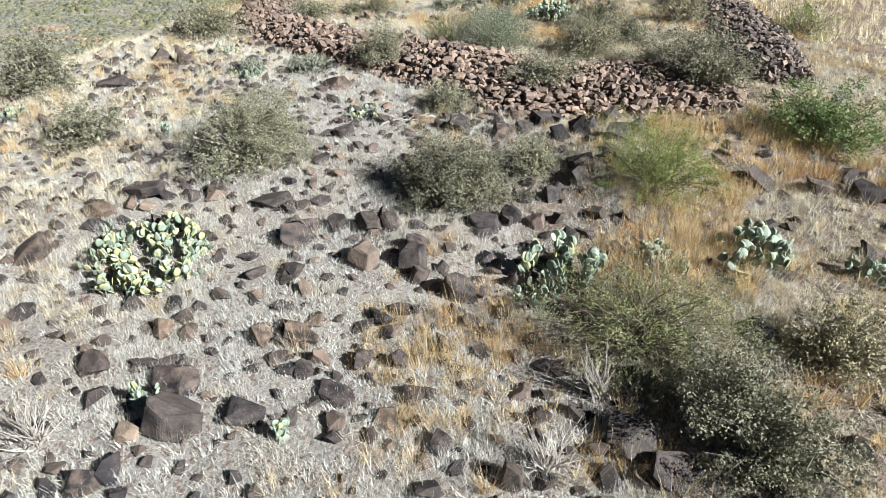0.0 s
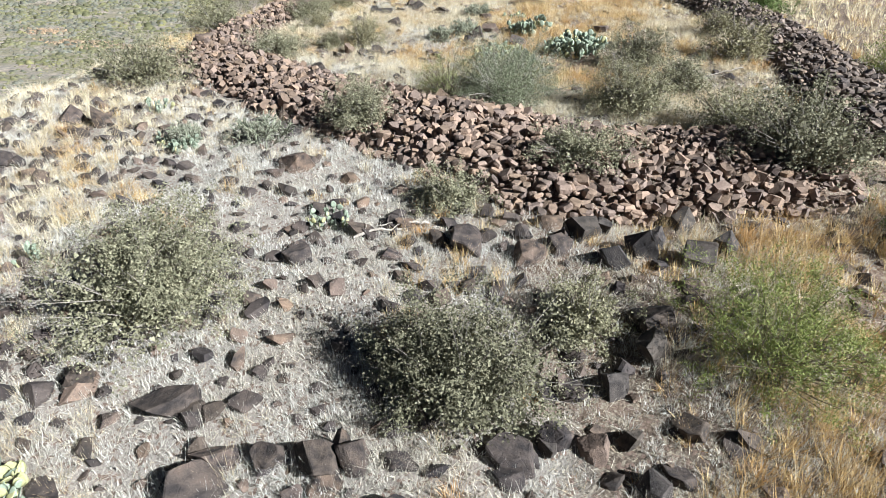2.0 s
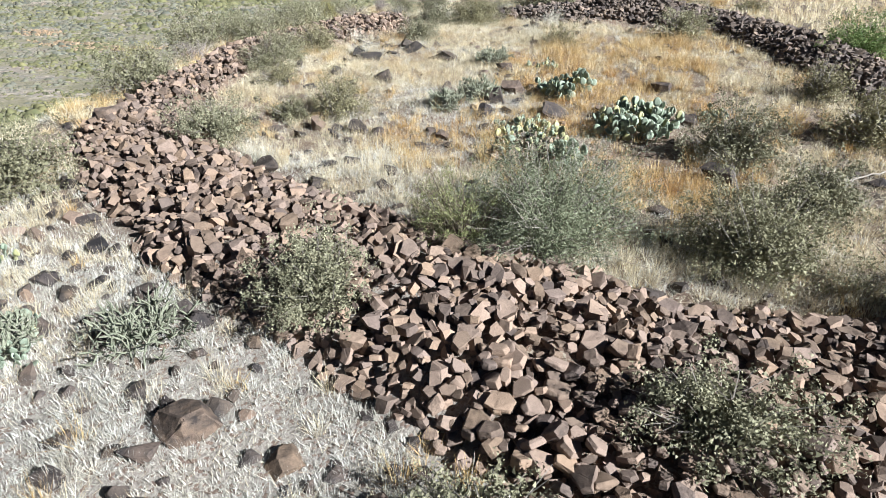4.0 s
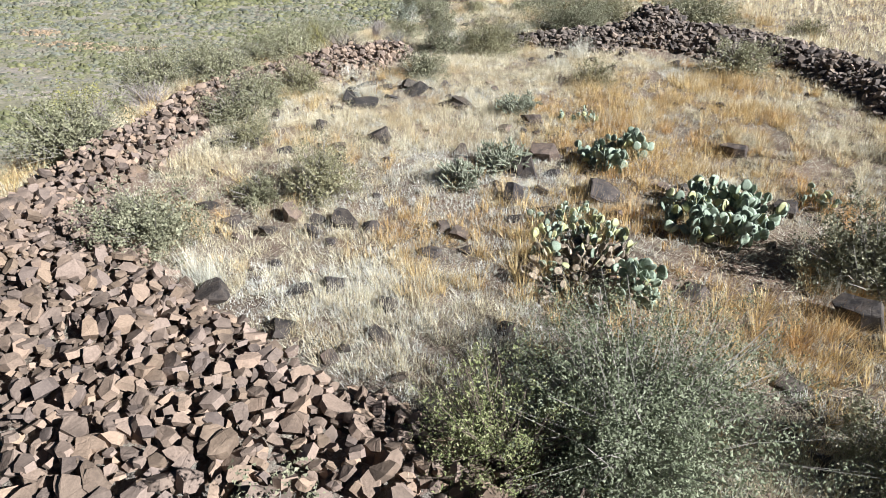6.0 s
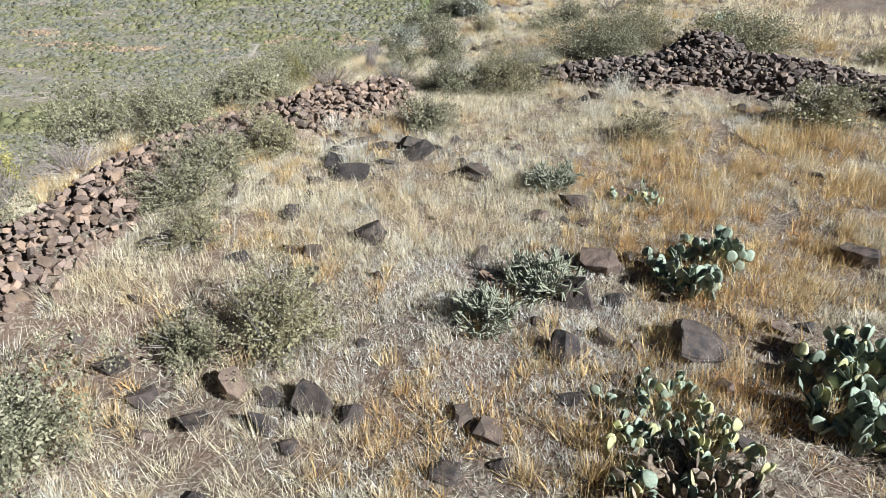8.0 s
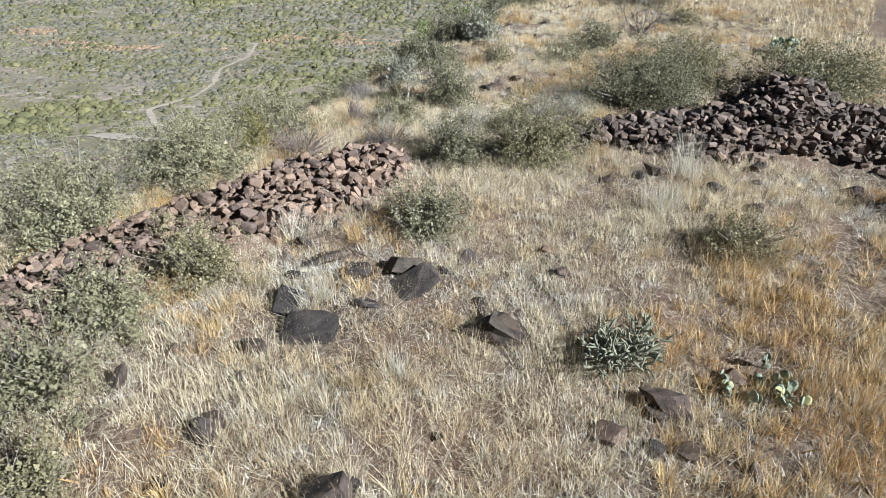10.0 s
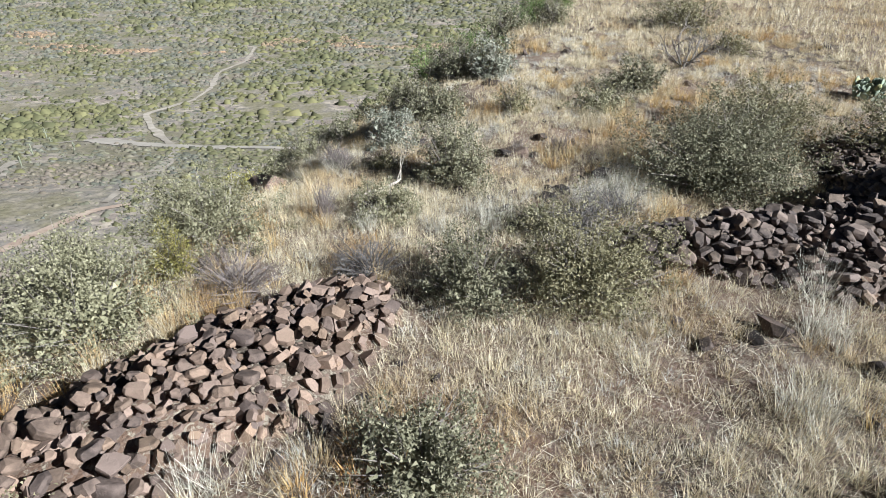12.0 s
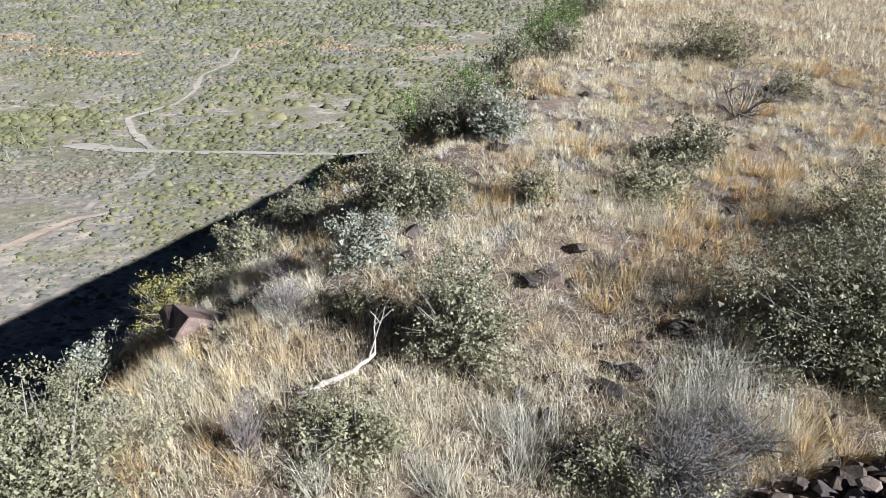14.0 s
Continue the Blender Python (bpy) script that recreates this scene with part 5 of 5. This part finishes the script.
ROAD = [(-221, 422), (-190, 402), (-154, 387), (-112, 378), (-62, 368), (60, 355)]
TRAIL = [(-246, 915), (-225, 790), (-232, 711), (-209, 613), (-207, 563), (-218, 530), (-226, 511), (-207, 476), (-168, 410), (-156, 388)]
LOWER_TRAIL = [(-152, 386), (-131, 315), (-125, 276), (-123, 243)]
BANK = [(-112, 242), (-123, 235), (-126, 223), (-129, 212), (-131, 196)]
SIDE_TRAIL = [(-221, 421), (-238, 395), (-216, 345), (-206, 315), (-190, 290)]
WASH = [(-834, 1325), (-631, 1060), (-530, 936), (-425, 861), (-319, 861), (-243, 899), (-224, 978), (-146, 996), (-121, 931), (1, 904), (150, 930)]


def ribbon_on_ground(name, line, width, label, material=DIRT):
    """A strip of dirt laid on the ground."""
    pts = []
    for (x0, y0), (x1, y1) in zip(line, line[1:]):
        n = max(2, int(math.hypot(x1 - x0, y1 - y0) / 3))
        pts += [(x0 + (x1 - x0) * i / n, y0 + (y1 - y0) * i / n) for i in range(n)]
    p = np.array(pts + [line[-1]])
    for _ in range(3):
        p[1:-1] = (p[:-2] + p[1:-1] * 2 + p[2:]) / 4
    t = np.gradient(p, axis=0)
    t /= np.linalg.norm(t, axis=1, keepdims=True)
    side = np.stack([-t[:, 1], t[:, 0]], 1)
    ws = width * (0.6 + 0.8 * field(p[:, 0], p[:, 1], 31, 81))[:, None]
    rows = [p + side * ws * k * (0.4 + 1.2 * field(p[:, 0] + 900 * k, p[:, 1], 13, 82))[:, None] for k in (-0.5, -0.17, 0.17, 0.5)]
    v = np.concatenate([np.stack([q[:, 0], q[:, 1], on_sheet(q[:, 0], q[:, 1]) + 0.35], 1) for q in rows])
    n = len(p)
    i = np.arange(n - 1)
    tri = np.concatenate([np.concatenate([np.stack([i + k * n, i + 1 + k * n, i + 1 + (k + 1) * n], 1), np.stack([i + k * n, i + 1 + (k + 1) * n, i + (k + 1) * n], 1)]) for k in range(3)])
    tagged(part(name, mesh_of(name, v, tri[:, ::-1], True), material), label, "dirt road", kind="structure")


ribbon_on_ground("road", ROAD, 13.0, "pale dirt road across the desert flat", PALEDIRT)
ribbon_on_ground("trail", TRAIL, 4.2, "winding pale dirt track down the flat")
ribbon_on_ground("trail_lower", LOWER_TRAIL, 4.5, "faint dirt track below the road")
ribbon_on_ground("trail_bank", BANK, 3.0, "bare pinkish earth bank at the slope's foot", BANKDIRT)
ribbon_on_ground("trail_side", SIDE_TRAIL, 4.0, "faint dirt track past tall cacti")

vy = 110 + 1500 * valley_rng.random(75000) ** 1.6
vx = valley_rng.uniform(-0.78, 0.24, 75000) * (vy + 40) + 20
dens = np.clip((vy - 90) / 220, 0.3, 1) * np.clip(1.5 * field(vx, vy, 75, 91) - 0.08 + 1.0 * (field(vx, vy, 20, 92) - 0.4), 0.04, 1)
roads = np.minimum(to_line(vx, vy, ROAD), to_line(vx, vy, TRAIL))
low = bare_height(vx, vy)[1] < 1.5
keep = (valley_rng.random(75000) < dens) & (roads > valley_rng.uniform(3, 9, 75000)) & low
vx, vy = vx[keep], vy[keep]
size = (0.45 + 1.6 * valley_rng.random(len(vx)) ** 2.4) * (0.2 + vy / 380)
thick = np.exp(-((vx + 105) / 85) ** 2 - ((vy - 560) / 110) ** 2) + np.exp(-((vx + 300) / 60) ** 2 - ((vy - 490) / 50) ** 2)
green = valley_rng.random(len(vx)) < 0.9 * np.clip(thick * 1.4, 0, 1) + 0.04 + 0.6 * np.clip(4 * (field(vx, vy, 90, 93) - 0.62), 0, 1)
tagged(part("valley_scrub", mesh_of("valley_scrub", *clumps(valley_rng, vx[~green], vy[~green], size[~green]), True), FARSCRUB), "grey-green low scrub dotting the desert flat", "scrub", kind="stuff")
tagged(part("valley_thicket", mesh_of("valley_thicket", *clumps(valley_rng, vx[green], vy[green], size[green] * (1.15 + 0.5 * np.clip(thick[green], 0, 1)), 0.9), True), FARGREEN), "greener thickets on the desert flat", "scrub", kind="stuff")
ox = valley_rng.uniform(-780, 170, 30000)
oy = valley_rng.uniform(850, 1130, 30000)
ok = (to_line(ox, oy, WASH) < valley_rng.uniform(2, 30, 30000)) & (field(ox, oy, 55, 95) > 0.36)
tagged(part("wash_trees", mesh_of("wash_trees", *clumps(valley_rng, ox[ok], oy[ok], valley_rng.uniform(1.8, 3.6, ok.sum()), 0.8), True), FARORANGE), "russet and yellow autumn trees along a dry wash", "trees", kind="stuff")


def saguaro(x, y, tall, seed):
    r = np.random.default_rng(seed)
    thing = new("saguaro")
    thing.location = (x, y, ground_z(x, y))
    tagged(thing, "tall green saguaro cactus standing on the desert flat", "cactus", "saguaros")
    u = np.linspace(0, 1, 7)[:, None]
    stem = u * (0.0, 0.0, tall)
    part("stem_body", mesh_of("stem_body", *tubes(stem[None], np.array([[0.3, 0.36, 0.4, 0.4, 0.38, 0.33, 0.12]]), 8), True), CHOLLA, thing)
    for k in range(int(r.integers(1, 4))):
        a, z = r.uniform(0, 6.28), tall * r.uniform(0.35, 0.6)
        out = np.array([math.cos(a), math.sin(a), 0])
        arm = np.array([(0, 0, z), *(out * 0.5 + (0, 0, z + 0.05),), *(out * 0.9 + (0, 0, z + 0.3),), *(out * 1.0 + (0, 0, z + 0.9),), *(out * 1.0 + (0, 0, z + tall * 0.32),)])
        part("arm", mesh_of("arm", *tubes(arm[None], np.array([[0.2, 0.24, 0.26, 0.25, 0.1]]), 7), True), CHOLLA, thing)


for n, (x, y, tall) in enumerate([(-252, 425, 7.5), (-215, 351, 7.0), (-198, 315, 6.0), (-232, 396, 5.0), (-205, 372, 5.5)]):
    saguaro(x, y, tall, 40 + n)
